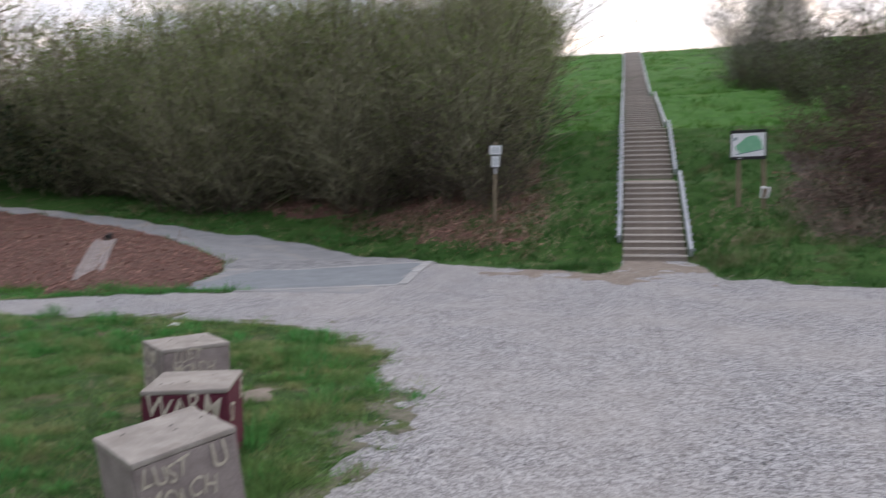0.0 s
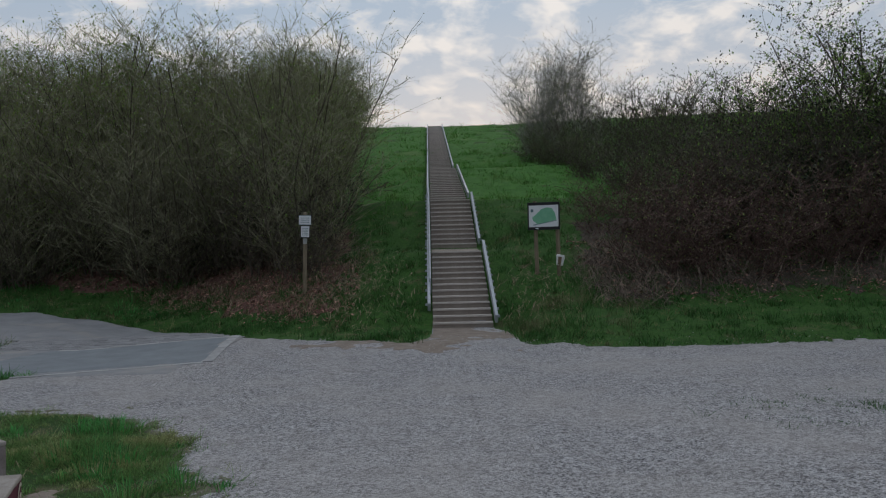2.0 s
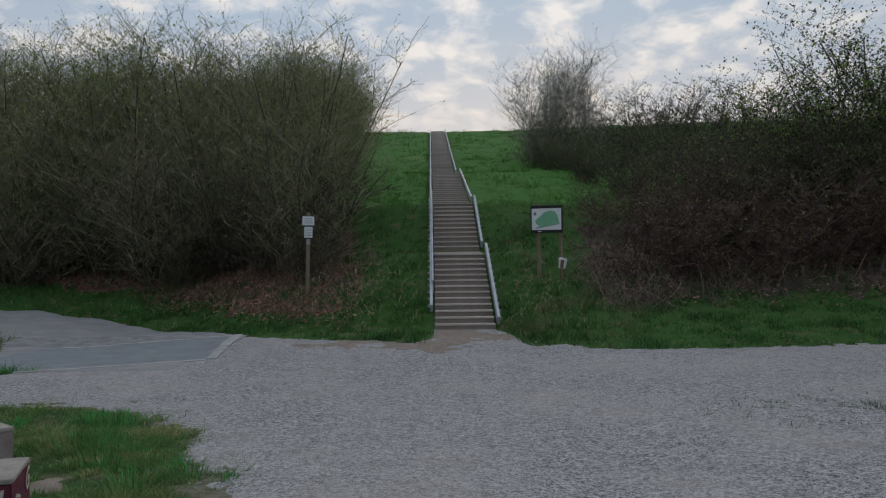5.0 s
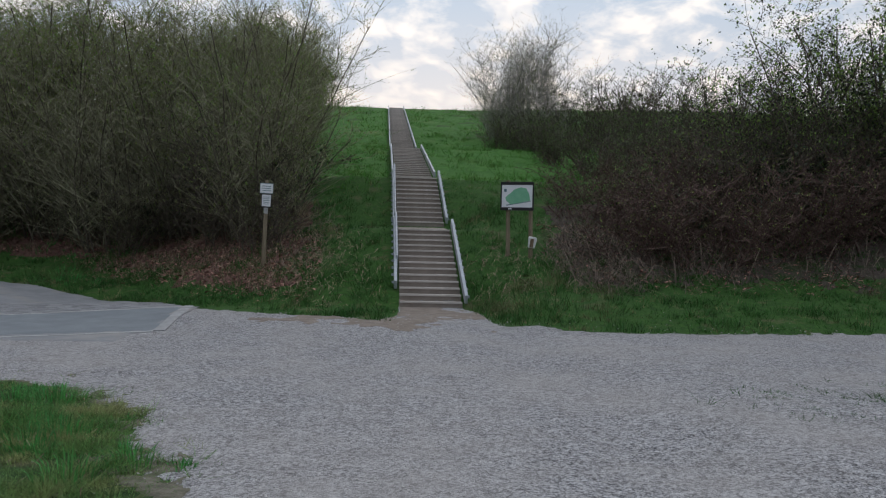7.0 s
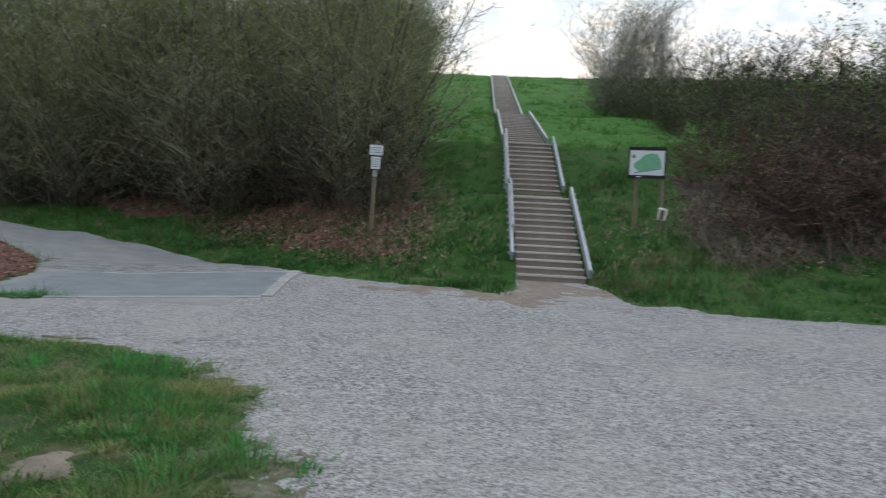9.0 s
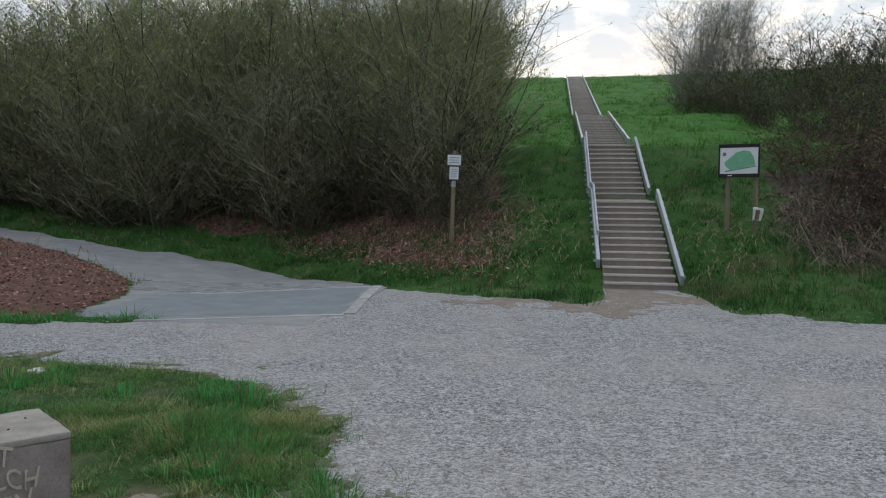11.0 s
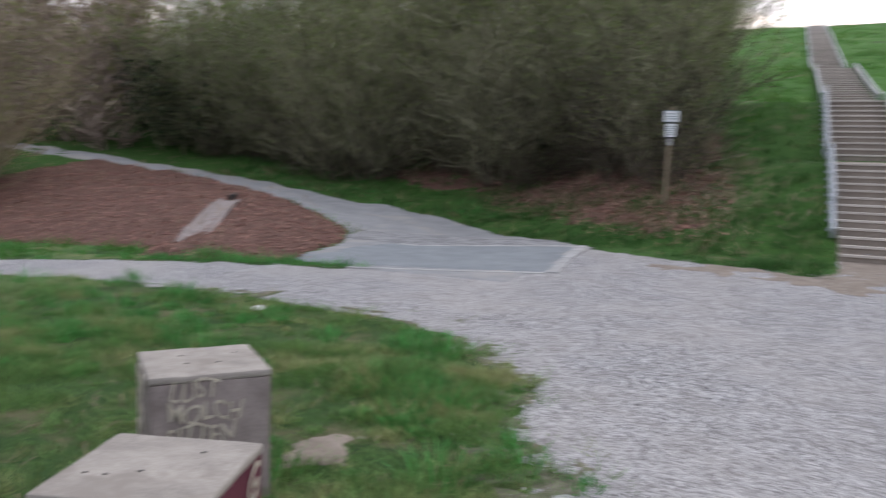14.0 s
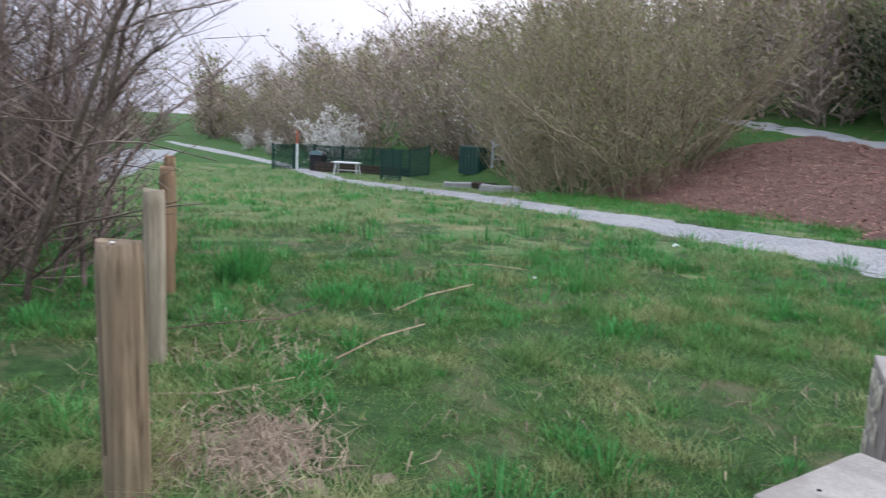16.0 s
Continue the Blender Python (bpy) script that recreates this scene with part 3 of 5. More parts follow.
def concrete_block(x, y, turn, size, tall, label, side_mat, faces, tilt=0.0, lean=0.0):
    ob = thing("concrete_block", pose(x, y, height(x, y), tilt, lean, turn), label, "concrete block", "concrete seat blocks")
    bm = bmesh.new()
    bmesh.ops.create_cube(bm, size=1.0)
    for v in bm.verts:
        v.co = Vector((v.co.x * size, v.co.y * size, (v.co.z + 0.5) * (tall - 0.02) - 0.06))
    bmesh.ops.bevel(bm, geom=list(bm.edges), offset=0.012, segments=2, affect="EDGES")
    bmesh.ops.subdivide_edges(bm, edges=[e for e in bm.edges if e.calc_length() > 0.2], cuts=5, use_grid_fill=True)
    for v in bm.verts:
        v.co += 0.004 * noise.noise_vector(v.co * 9 + Vector((x, y, 0)))
    part("body", bm, side_mat, ob)
    cap = boxed(size + 0.006, size + 0.006, 0.03, pose(0, 0, tall - 0.075), 0.010)
    bmesh.ops.subdivide_edges(cap, edges=[e for e in cap.edges if e.calc_length() > 0.2], cuts=6, use_grid_fill=True)
    for v in cap.verts:
        v.co += 0.004 * noise.noise_vector(v.co * 11 + Vector((x, y, 3)))
    part("top", cap, M_BLOCK, ob, "bare pale concrete top")
    for i, (face, text, up_, across, s) in enumerate(faces):
        m = {"front": pose(across, -size / 2 - 0.008, up_, 90, 0, 0), "left": pose(-size / 2 - 0.008, -across, up_, 90, 0, -90), "right": pose(size / 2 + 0.008, across, up_, 90, 0, 90)}[face]
        w_ = part("lettering", words(text, s, M_LETTER, i + int(turn)), None, ob, "cream brush lettering")
        w_.matrix_local = m
    for i in range(4):
        a, r = random.uniform(0, 6.28), random.uniform(0.05, size * 0.42)
        part("pit", boxed(0.011, 0.008, 0.004, pose(r * math.cos(a), r * math.sin(a), tall - 0.058, 0, 0, random.uniform(0, 90)), 0.0015), M_BLACK, ob, "small dark pit")
    return ob


concrete_block(-3.76, -10.99, -40.0, 0.50, 0.645, "weathered grey concrete block with cream words, standing in grass", M_BLOCKSIDE,
               [("right", "LUST", 0.520, -0.17, 0.118), ("right", "MOLCH", 0.425, -0.18, 0.118), ("right", "SITTEN", 0.330, -0.18, 0.118), ("front", "WARM", 0.50, -0.21, 0.14), ("front", "TROCK", 0.37, -0.21, 0.13), ("front", "EN", 0.25, -0.20, 0.13)])
concrete_block(-3.13, -11.915, 18.0, 0.50, 0.60, "maroon-painted concrete block with cream words and bare top", M_MAROON,
               [("front", "WARM", 0.43, -0.22, 0.19), ("front", "TROC", 0.28, -0.21, 0.16), ("right", "G", 0.43, 0.10, 0.17), ("right", "ST", 0.36, -0.20, 0.16)])
concrete_block(-2.63, -12.88, 55.0, 0.50, 0.62, "stained brown concrete block with worn cream words", M_BLOCKSIDE,
               [("front", "LUST", 0.46, -0.22, 0.13), ("front", "MOLCH", 0.335, -0.22, 0.13), ("front", "SITTEN", 0.21, -0.22, 0.13), ("front", "U", 0.47, 0.10, 0.17)], 0.0, -7.0)

# ---- timber posts along the meadow ----
def timber_post(x, y, wide, tall, mat, label, lean=(0, 0, 0)):
    ob = thing("timber_post", pose(x, y, height(x, y), *lean), label, "post", "posts along the meadow")
    bm = bmesh.new()
    rings, n = 14, 20
    last = None
    for k in range(rings + 1):
        z = -0.25 + (tall + 0.25) * k / rings
        ring = []
        for i in range(n):
            a = 2 * math.pi * i / n
            c, s = math.cos(a), math.sin(a)
            r = wide / 2 / (abs(c) ** 4.5 + abs(s) ** 4.5) ** (1 / 4.5)
            r *= 1 + 0.02 * math.sin(3 * a + z * 4 + x) - (0.10 if i == 15 else 0.0) * (z > 0.1)
            if k == rings:
                r *= 0.90
            ring.append(bm.verts.new((r * c + 0.006 * math.sin(z * 3 + x * 5), r * s, z + (0.006 * math.sin(a * 2) if k == rings else 0))))
        if last:
            for i in range(n):
                bm.faces.new((last[i], last[(i + 1) % n], ring[(i + 1) % n], ring[i]))
        last = ring
    bm.faces.new(last)
    body = part("shaft", bm, mat, ob)
    for f in body.data.polygons:
        f.use_smooth = len(f.vertices) == 4
    part("crack", boxed(0.007, 0.006, tall * 0.7, pose(wide * 0.12, -wide / 2 + 0.002, tall * 0.55, 0, 1.5), 0.002), M_DARKWOOD, ob, "long dark drying crack")
    return ob


first_post = timber_post(-4.62, -13.81, 0.15, 0.95, M_POST, "weathered grey-brown square timber post with rounded edges", (0.5, -0.6, 20))
part("dropping", boxed(0.02, 0.014, 0.006, pose(0.04, -0.03, 0.955), 0.003), M_LITTER, first_post, "small white speck on the top")
timber_post(-6.2, -13.82, 0.115, 0.97, M_PALEPOST, "pale weathered timber post among dry stalks", (0, 1.2, 10))
timber_post(-7.85, -13.84, 0.105, 0.97, M_BROWNPOST, "brown timber post beside a bare thicket", (0, 0.5, 0))
timber_post(-9.5, -13.9, 0.105, 0.95, M_BROWNPOST, "brown timber post half hidden by twigs", (0, -1.5, 5))

# ---- information board and notice post ----
def polygon(pts, thick, m):
    bm = bmesh.new()
    lo = [bm.verts.new((x, 0, z)) for x, z in pts]
    bm.faces.new(lo)
    r = bmesh.ops.extrude_face_region(bm, geom=list(bm.faces))
    bmesh.ops.translate(bm, vec=(0, -thick, 0), verts=[v for v in r["geom"] if isinstance(v, bmesh.types.BMVert)])
    bmesh.ops.transform(bm, matrix=m, verts=bm.verts)
    bmesh.ops.recalc_face_normals(bm, faces=bm.faces)
    return bm


bx, by, bz = 2.12, 1.92, height(2.12, 1.92)
board = thing("information_board", pose(bx, by, bz, 0, 0, -18), "dark-framed white site map board on two timber legs", "sign")
mid = 2.64 - bz
part("panel", boxed(0.70, 0.025, 0.52, pose(0, -0.03, mid), 0.004), M_WHITE, board, "white printed panel")
for nm, w_, h_, x_, z_ in (("frame_top", 0.76, 0.07, 0, 0.29), ("frame_bottom", 0.76, 0.07, 0, -0.29), ("frame_side", 0.03, 0.60, -0.365, 0), ("frame_side", 0.03, 0.60, 0.365, 0)):
    part(nm, boxed(w_, 0.06, h_, pose(x_, -0.02, mid + z_), 0.006), M_BLACK, board, "black frame bar")
part("map_area", polygon([(-0.25, -0.10), (-0.27, -0.03), (-0.16, 0.06), (-0.05, 0.16), (0.08, 0.20), (0.20, 0.18), (0.27, 0.06), (0.30, -0.10), (0.05, -0.15), (-0.15, -0.19)], 0.004, pose(0, -0.0435, mid)), M_MAPGREEN, board, "green site plan")
part("map_edge", polygon([(-0.25, -0.22), (0.31, -0.12), (0.31, -0.105), (-0.25, -0.20)], 0.003, pose(0, -0.0435, mid)), M_MAPDARK, board, "dark plan line")
part("map_mark", boxed(0.06, 0.004, 0.07, pose(-0.27, -0.045, mid + 0.13), 0.001), M_MAPDARK, board, "small printed mark")
part("plate", boxed(0.08, 0.004, 0.022, pose(-0.16, -0.052, mid - 0.29), 0.001), M_WHITE, board, "small white plate")
for x_, lean in ((-0.22, 2.5), (0.30, 1.0)):
    bm = bmesh.new()
    rod(bm, (x_, 0.045, mid + 0.36 if x_ < 0 else mid + 0.2), (x_ + 0.03, 0.03, -0.3), 0.045, 0.05, 10)
    part("leg", bm, M_GREYPOST, board, "greyed round timber leg")
bag = thing("paper_bag", pose(2.45, 1.74, bz + 0.32, 4, 8, -20), "torn white paper bag hanging on the board leg", "bag")
bm = boxed(0.16, 0.06, 0.24, pose(0, 0, 0), 0.012, 1.15)
bmesh.ops.subdivide_edges(bm, edges=[e for e in bm.edges if e.calc_length() > 0.05], cuts=3, use_grid_fill=True)
for v in bm.verts:
    v.co += 0.018 * noise.noise_vector(v.co * 14)
part("sheet", bm, M_LITTER, bag)
part("opening", boxed(0.08, 0.01, 0.19, pose(0.0, -0.045, -0.01), 0.004), M_POST, bag, "grey gap between the torn sides")

sx, sy = -3.66, 2.62
sz = height(sx, sy)
notice = thing("notice_post", pose(sx, sy, sz, 0, 1.5, 4), "two small white notices on a leaning timber post in dry leaves", "sign")
bm = boxed(0.085, 0.085, 2.90 - sz + 0.3, pose(0, 0, (2.90 - sz - 0.3) / 2), 0.008)
part("post", bm, M_GREYPOST, notice, "greyed square timber post")
part("backing", boxed(0.30, 0.015, 0.24, pose(0, -0.052, 2.70 - sz), 0.003), M_MAPDARK, notice, "dark backing")
part("upper_notice", boxed(0.285, 0.012, 0.215, pose(0, -0.066, 2.70 - sz), 0.004), M_WHITE, notice, "white notice")
part("lower_backing", boxed(0.235, 0.015, 0.31, pose(0.005, -0.052, 2.415 - sz), 0.003), M_BLACK, notice, "dark backing")
part("lower_notice", boxed(0.20, 0.012, 0.27, pose(0.005, -0.066, 2.42 - sz), 0.004), M_WHITE, notice, "white notice")
for i in range(3):
    part("print_line", boxed(0.20, 0.003, 0.012, pose(0, -0.0735, 2.75 - sz - i * 0.05)), M_MAPDARK, notice, "line of print")
for i in range(5):
    part("print_line", boxed(0.14, 0.003, 0.009, pose(0.005, -0.0735, 2.50 - sz - i * 0.04)), M_MAPDARK, notice, "line of print")
part("sleeve", boxed(0.09, 0.09, 0.16, pose(0, -0.002, 2.20 - sz), 0.006), M_KERB, notice, "pale worn sleeve")

# ---- apron of the asphalt way: setts of pale concrete ----
def strip(name, a, b, wide, n, label):
    """A row of flat concrete stones let into the ground from a to b."""
    ob = thing(name, pose(0, 0, 0), label, "kerb", "", "structure")
    a, b = Vector((*a, 0)), Vector((*b, 0))
    l = (b - a).length / n
    bm = boxed(l - 0.012, wide, 0.12, pose(0, 0, -0.06), 0.006)
    me = bpy.data.meshes.new("kerb_stone")
    bm.to_mesh(me)
    bm.free()
    me.materials.append(M_KERB)
    for i in range(n):
        p = a.lerp(b, (i + 0.5) / n)
        q = a.lerp(b, (i + 0.9) / n)
        s = part("kerb_stone", me, None, ob)
        d = b - a
        s.matrix_local = pose(p.x, p.y, height(p.x, p.y) + 0.033 + random.uniform(-0.003, 0.003), 0, -math.degrees(math.atan2(height(q.x, q.y) - height(p.x, p.y), (q - p).length)), math.degrees(math.atan2(d.y, d.x)))


strip("kerb_front", (-4.42, -3.27), (-7.1, -4.2), 0.10, 6, "pale concrete edging along the gravel")
strip("kerb_side", (-4.34, -3.2), (-4.67, 0.0), 0.17, 7, "pale concrete edging at the corner of the asphalt")
strip("kerb_middle", (-4.77, -0.16), (-7.9, -0.95), 0.18, 7, "pale concrete band across the asphalt")
surface("apron", -9, -4.2, -5, 0.3, 0.1, lambda x, y: np.where((y < np.interp(x, [-7.9, -4.77], [-0.95, -0.16])) & (y > np.interp(x, [-9, -7.1, -4.42], [-4.0, -3.9, -3.22])) & (x > -8.2 + 0.2 * ripple(x, y, 0.5)) & (x < np.interp(y, [-3.25, 0.0], [-4.42, -4.75])), 1, -1), 0.029, M_APRON, "smooth blue-grey asphalt apron")

# ---- small setts in the foot of the asphalt way ----
paving = thing("paving", pose(0, 0, 0), "grey concrete setts laid in rows across the way", "paving", "", "structure")
bm = boxed(0.235, 0.115, 0.08, pose(0, 0, -0.04), 0.006)
sett_mesh = bpy.data.meshes.new("sett")
bm.to_mesh(sett_mesh)
bm.free()
M_SETT = material("grey_sett", (0.25, 0.255, 0.26), (0.37, 0.375, 0.375), 4, 0.9, 0.3, 90, per_object=0.35)
sett_mesh.materials.append(M_SETT)
along, up_way = Vector((3.13, 0.79)).normalized(), Vector((-0.79, 3.13)).normalized()
for r in range(15):
    for c in range(20):
        p = Vector((-4.80, -0.05)) - along * (0.13 + 0.245 * c + 0.12 * (r % 2)) + up_way * (0.09 + 0.125 * r)
        if p.y < np.interp(p.x, FAR_EDGE_X, FAR_EDGE_Y) - 0.12 and p.y > np.interp(p.x, NEAR_EDGE_X, NEAR_EDGE_Y) + 0.2 and len(paving.children) < 290:
            s = part("sett", sett_mesh, None, paving)
            s.matrix_local = pose(p.x, p.y, height(p.x, p.y) + 0.034 + random.uniform(-0.003, 0.003), random.uniform(-0.8, 0.8), random.uniform(-0.8, 0.8), math.degrees(math.atan2(along.y, along.x)))

# ---- drainage chute in the mulch bank ----
chute = thing("drain_chute", pose(0, 0, 0), "pale concrete drain chute running down a leafy bank", "drain")
bm = bmesh.new()
rows = []
for i in range(15):
    f = i / 14
    x, y = lerp(-10.35, -13.6, f), lerp(-3.75, 1.15, f)
    d = Vector((-3.0, 4.55)).normalized()
    prof = []
    for s, z in ((-0.25, -0.05), (-0.25, 0.05), (-0.20, 0.06), (-0.12, 0.01), (0.12, 0.01), (0.20, 0.06), (0.25, 0.05), (0.25, -0.05)):
        px, py = x + d.y * s, y - d.x * s
        prof.append(bm.verts.new((px, py, height(x, y) + z + (0.062 if i > 1 else 0.03 * i - 0.02))))
    if rows:
        for k in range(7):
            bm.faces.new((rows[-1][k], rows[-1][k + 1], prof[k + 1], prof[k]))
    rows.append(prof)
part("channel", bm, M_BLOCKSIDE, chute)
bm = bmesh.new()
rod(bm, (-13.65, 1.25, height(-13.75, 1.35) + 0.10), (-13.95, 1.75, height(-13.75, 1.35) + 0.14), 0.08, 0.08, 16)
part("pipe", bm, M_BLACK, chute, "dark pipe mouth")


# ---- litter and loose stones ----
def paper(x, y, s, label):
    ob = thing("litter", pose(x, y, height(x, y) + 0.03, 0, 0, random.uniform(0, 360)), label, "litter")
    bm = bmesh.new()
    bmesh.ops.create_icosphere(bm, subdivisions=3, radius=1.0)
    for v in bm.verts:
        v.co = Vector((v.co.x * s, v.co.y * s * 0.7, v.co.z * s * 0.35)) + 0.4 * s * noise.noise_vector(v.co * 2.2 + Vector((x, y, 0)))
    part("crumpled_paper", bm, M_LITTER, ob)


paper(-6.13, -7.49, 0.075, "crumpled white paper lying in the grass")
paper(-7.22, -13.45, 0.034, "small white paper scrap in the grass")
paper(-9.85, -8.1, 0.05, "small white paper scrap in the meadow")
paper(-8.1, -10.72, 0.03, "tiny white scrap in the meadow")


def stone_slab(x, y, sx_, sy_, sz_, turn, label, mat):
    ob = thing("stone_slab", pose(x, y, height(x, y), 0, 0, turn), label, "stone", "loose slabs by the path")
    bm = boxed(sx_, sy_, sz_, pose(0, 0, sz_ / 2 - 0.03), 0.03)
    bmesh.ops.subdivide_edges(bm, edges=[e for e in bm.edges if e.calc_length() > 0.2], cuts=3, use_grid_fill=True)
    for v in bm.verts:
        v.co += 0.05 * noise.noise_vector(v.co * 2.5 + Vector((x, y, 0)))
    part("slab", bm, mat, ob)


stone_slab(-27.4, -3.65, 1.5, 0.7, 0.26, 60, "flat pale stone slab lying in grass beside the path", M_KERB)
stone_slab(-33.6, -3.1, 1.6, 0.7, 0.25, 70, "long grey stone slab at the foot of a thicket", M_KERB)
stone_slab(-31.6, -2.8, 1.0, 0.6, 0.3, 60, "dark weathered timber block in the grass", M_DARKWOOD)

# ---- the fenced corner beside the path ----
def fence_panel(a, b, tall, label):
    a, b = Vector((*a, height(*a))), Vector((*b, height(*b)))
    d = b - a
    ob = thing("fence", Matrix.Translation(a) @ pose(0, 0, 0, 0, 0, math.degrees(math.atan2(d.y, d.x))), label, "fence", "green mesh fence panels")
    l, dz = math.hypot(d.x, d.y), d.z
    for k, (x_, z_) in enumerate(((0, 0), (l, dz))):
        part("post", boxed(0.09, 0.09, tall + 0.15, pose(x_, 0, z_ + tall / 2), 0.008), M_FENCE, ob)
    n = int(l / 0.11)
    for i in range(1, n):
        f = i / n
        part("wire", wire_mesh(tall), None, ob).location = (l * f, 0, dz * f + tall / 2)
    for h in (0.12, 0.5, 0.92):
        bm = bmesh.new()
        rod(bm, (0, 0, tall * h), (l, 0, dz + tall * h), 0.022, None, 6)
        part("rail", bm, M_FENCE, ob)


wires = {}


def wire_mesh(tall):
    if tall not in wires:
        bm = boxed(0.05, 0.02, tall)
        wires[tall] = bpy.data.meshes.new("wire")
        bm.to_mesh(wires[tall])
        bm.free()
        wires[tall].materials.append(M_FENCE)
    return wires[tall]


fl = "dark green wire mesh fence panel beside the path"
for a, b in (((-53.1, -9.8), (-54.4, -8.3)), ((-54.4, -8.3), (-55.6, -6.8)), ((-55.6, -6.8), (-53.2, -5.2)), ((-53.2, -5.2), (-50.8, -3.6)), ((-50.8, -3.6), (-48.8, -2.8)), ((-48.8, -2.8), (-46.8, -2.2)), ((-43.1, -4.7), (-41.9, -3.9)), ((-46.8, -2.2), (-44.6, -1.6))):
    fence_panel(a, b, 1.65, fl)
pole = thing("marker_pole", pose(-51.5, -8.4, height(-51.5, -8.4), 0, 0.5, 0), "white marker pole with a red top beside the fence", "pole")
part("shaft", rod(bmesh.new(), (0, 0, -0.2), (0, 0, 1.75), 0.07, 0.07, 12), M_WHITE, pole)
part("top", rod(bmesh.new(), (0, 0, 1.75), (0, 0, 2.6), 0.075, 0.07, 12), M_RED, pole, "faded red top section")
px, py = -48.3, -5.7
table = thing("picnic_table", pose(px, py, height(px, py), 0, 0, 60), "pale table on white splayed legs before a dark hedge", "table")
part("tabletop", boxed(1.7, 0.75, 0.06, pose(0, 0, 0.74), 0.01), M_WHITE, table)
for x_ in (-0.65, 0.65):
    for y_ in (-1, 1):
        part("leg", rod(bmesh.new(), (x_, y_ * 0.22, 0.72), (x_ * 1.12, y_ * 0.36, -0.03), 0.04, 0.04, 8), M_WHITE, table)
part("stretcher", boxed(1.3, 0.05, 0.05, pose(0, 0.28, 0.25), 0.006), M_WHITE, table)
low = thing("planter_wall", pose(-49.5, -4.6, height(-49.5, -4.6), 0, 0, 55), "long low dark timber planter behind the table", "planter")
for i in range(3):
    part("board", boxed(6.5, 0.12, 0.19, pose(0, 0, 0.08 + 0.2 * i), 0.01), M_DARKWOOD, low)
bin_ = thing("litter_bin", pose(-52.6, -6.9, height(-52.6, -6.9), 0, 0, 50), "dark arched bin standing before the fence", "bin")
bm = bmesh.new()
arch = [(-0.45, 0.0), (0.45, 0.0), (0.45, 1.0)] + [(0.45 * math.cos(a), 1.0 + 0.3 * math.sin(a)) for a in np.linspace(0.2, 2.94, 9)] + [(-0.45, 1.0)]
part("body", polygon(arch, 0.6, pose(0, 0.3, 0)), M_BLACK, bin_)
part("hood", polygon([(x_ * 1.1, z_ * 1.03 + 0.02) for x_, z_ in arch[2:]], 0.08, pose(0, -0.3, 0)), M_MAPDARK, bin_, "grey-green hood")

cx_, cy_ = -38.6, -0.6
hut = thing("site_container", pose(cx_, cy_, height(cx_, cy_) - 0.25, 0, 0, 18), "small dark green metal container in a thicket", "container")
part("body", boxed(1.7, 1.4, 1.4, pose(0, 0, 0.68), 0.03), M_FENCE, hut)
for i in range(6):
    part("rib", boxed(0.06, 0.04, 1.25, pose(-0.72 + i * 0.29, -0.71, 0.68), 0.008), M_FENCE, hut)
gang = thing("metal_steps", pose(-36.9, -0.2, height(-36.9, -0.2), 0, 0, 25), "galvanised metal steps with side rails climbing the bank", "steps")
for s in (-0.45, 0.45):
    bm = bmesh.new()
    rod(bm, (0, s, 0.9), (3.0, s, 2.3), 0.05)
    rod(bm, (0, s, 0.5), (3.0, s, 1.9), 0.035)
    rod(bm, (0, s, -0.1), (0, s, 1.3), 0.06)
    rod(bm, (0, s, 1.3), (3.0, s, 2.7), 0.05)
    part("rail", bm, M_STEEL, gang)
for i in range(8):
    part("tread", boxed(0.3, 0.86, 0.04, pose(0.2 + i * 0.36, 0, 0.35 + i * 0.17)), M_STEEL, gang)

# ---- shrubs and trees ----
def grow(seed, tall, stems, lean, branch, twigs, droop=0.0, base=0.35, curve=0.15, thick=0.026, first=0.12, even=0.65):
    """Stems, branches and twigs of one shrub: arrays of (start, end, radius at start, radius at end, level), and tip places."""
    rnd = random.Random(seed)
    segs, tips = [], []

    def shoot(p, d, length, r, level):
        steps = (7, 4, 2)[level]
        step = length / steps
        for i in range(steps):
            d = (d + Vector((rnd.gauss(0, curve), rnd.gauss(0, curve), rnd.gauss(0, curve) + (0.05 if level == 0 else 0.02) - droop * (i / steps)))).normalized()
            q = p + d * step
            r2 = r * (1 - 0.75 / steps)
            segs.append((*p, *q, r, r2, level))
            f = (i + 1) / steps
            if level < 2 and f > (first if level == 0 else 0.1):
                n = branch if level == 0 else twigs
                for _ in range(int(n) + (rnd.random() < n % 1)):
                    a = rnd.uniform(0, 6.283)
                    side = Vector((math.cos(a), math.sin(a), rnd.uniform(0.0, 0.8) - 2.0 * droop))
                    nd = (d * 0.55 + side * 0.9).normalized()
                    ln = length * rnd.uniform(0.22, 0.45) * (1.05 - 0.3 * f) if level == 0 else length * rnd.uniform(0.3, 0.6)
                    shoot(p.lerp(q, rnd.random()), nd, ln, max(r2 * 0.5, 0.0035), level + 1)
            if level == 2 or (level == 1 and i >= 1):
                tips.append((*q, *d))
            p, r = q, r2

    for i in range(stems):
        a = rnd.uniform(0, 6.283)
        rr = base * math.sqrt(rnd.random())
        out = lean * rnd.uniform(0.25, 1.0)
        b = a + rnd.uniform(-0.6, 0.6)
        shoot(Vector((rr * math.cos(a), rr * math.sin(a), -0.15)), Vector((out * math.cos(b), out * math.sin(b), 1.0)).normalized(), tall * rnd.uniform(even, 1.05), thick * rnd.uniform(0.6, 1.2), 0)
    return np.array(segs), np.array(tips)


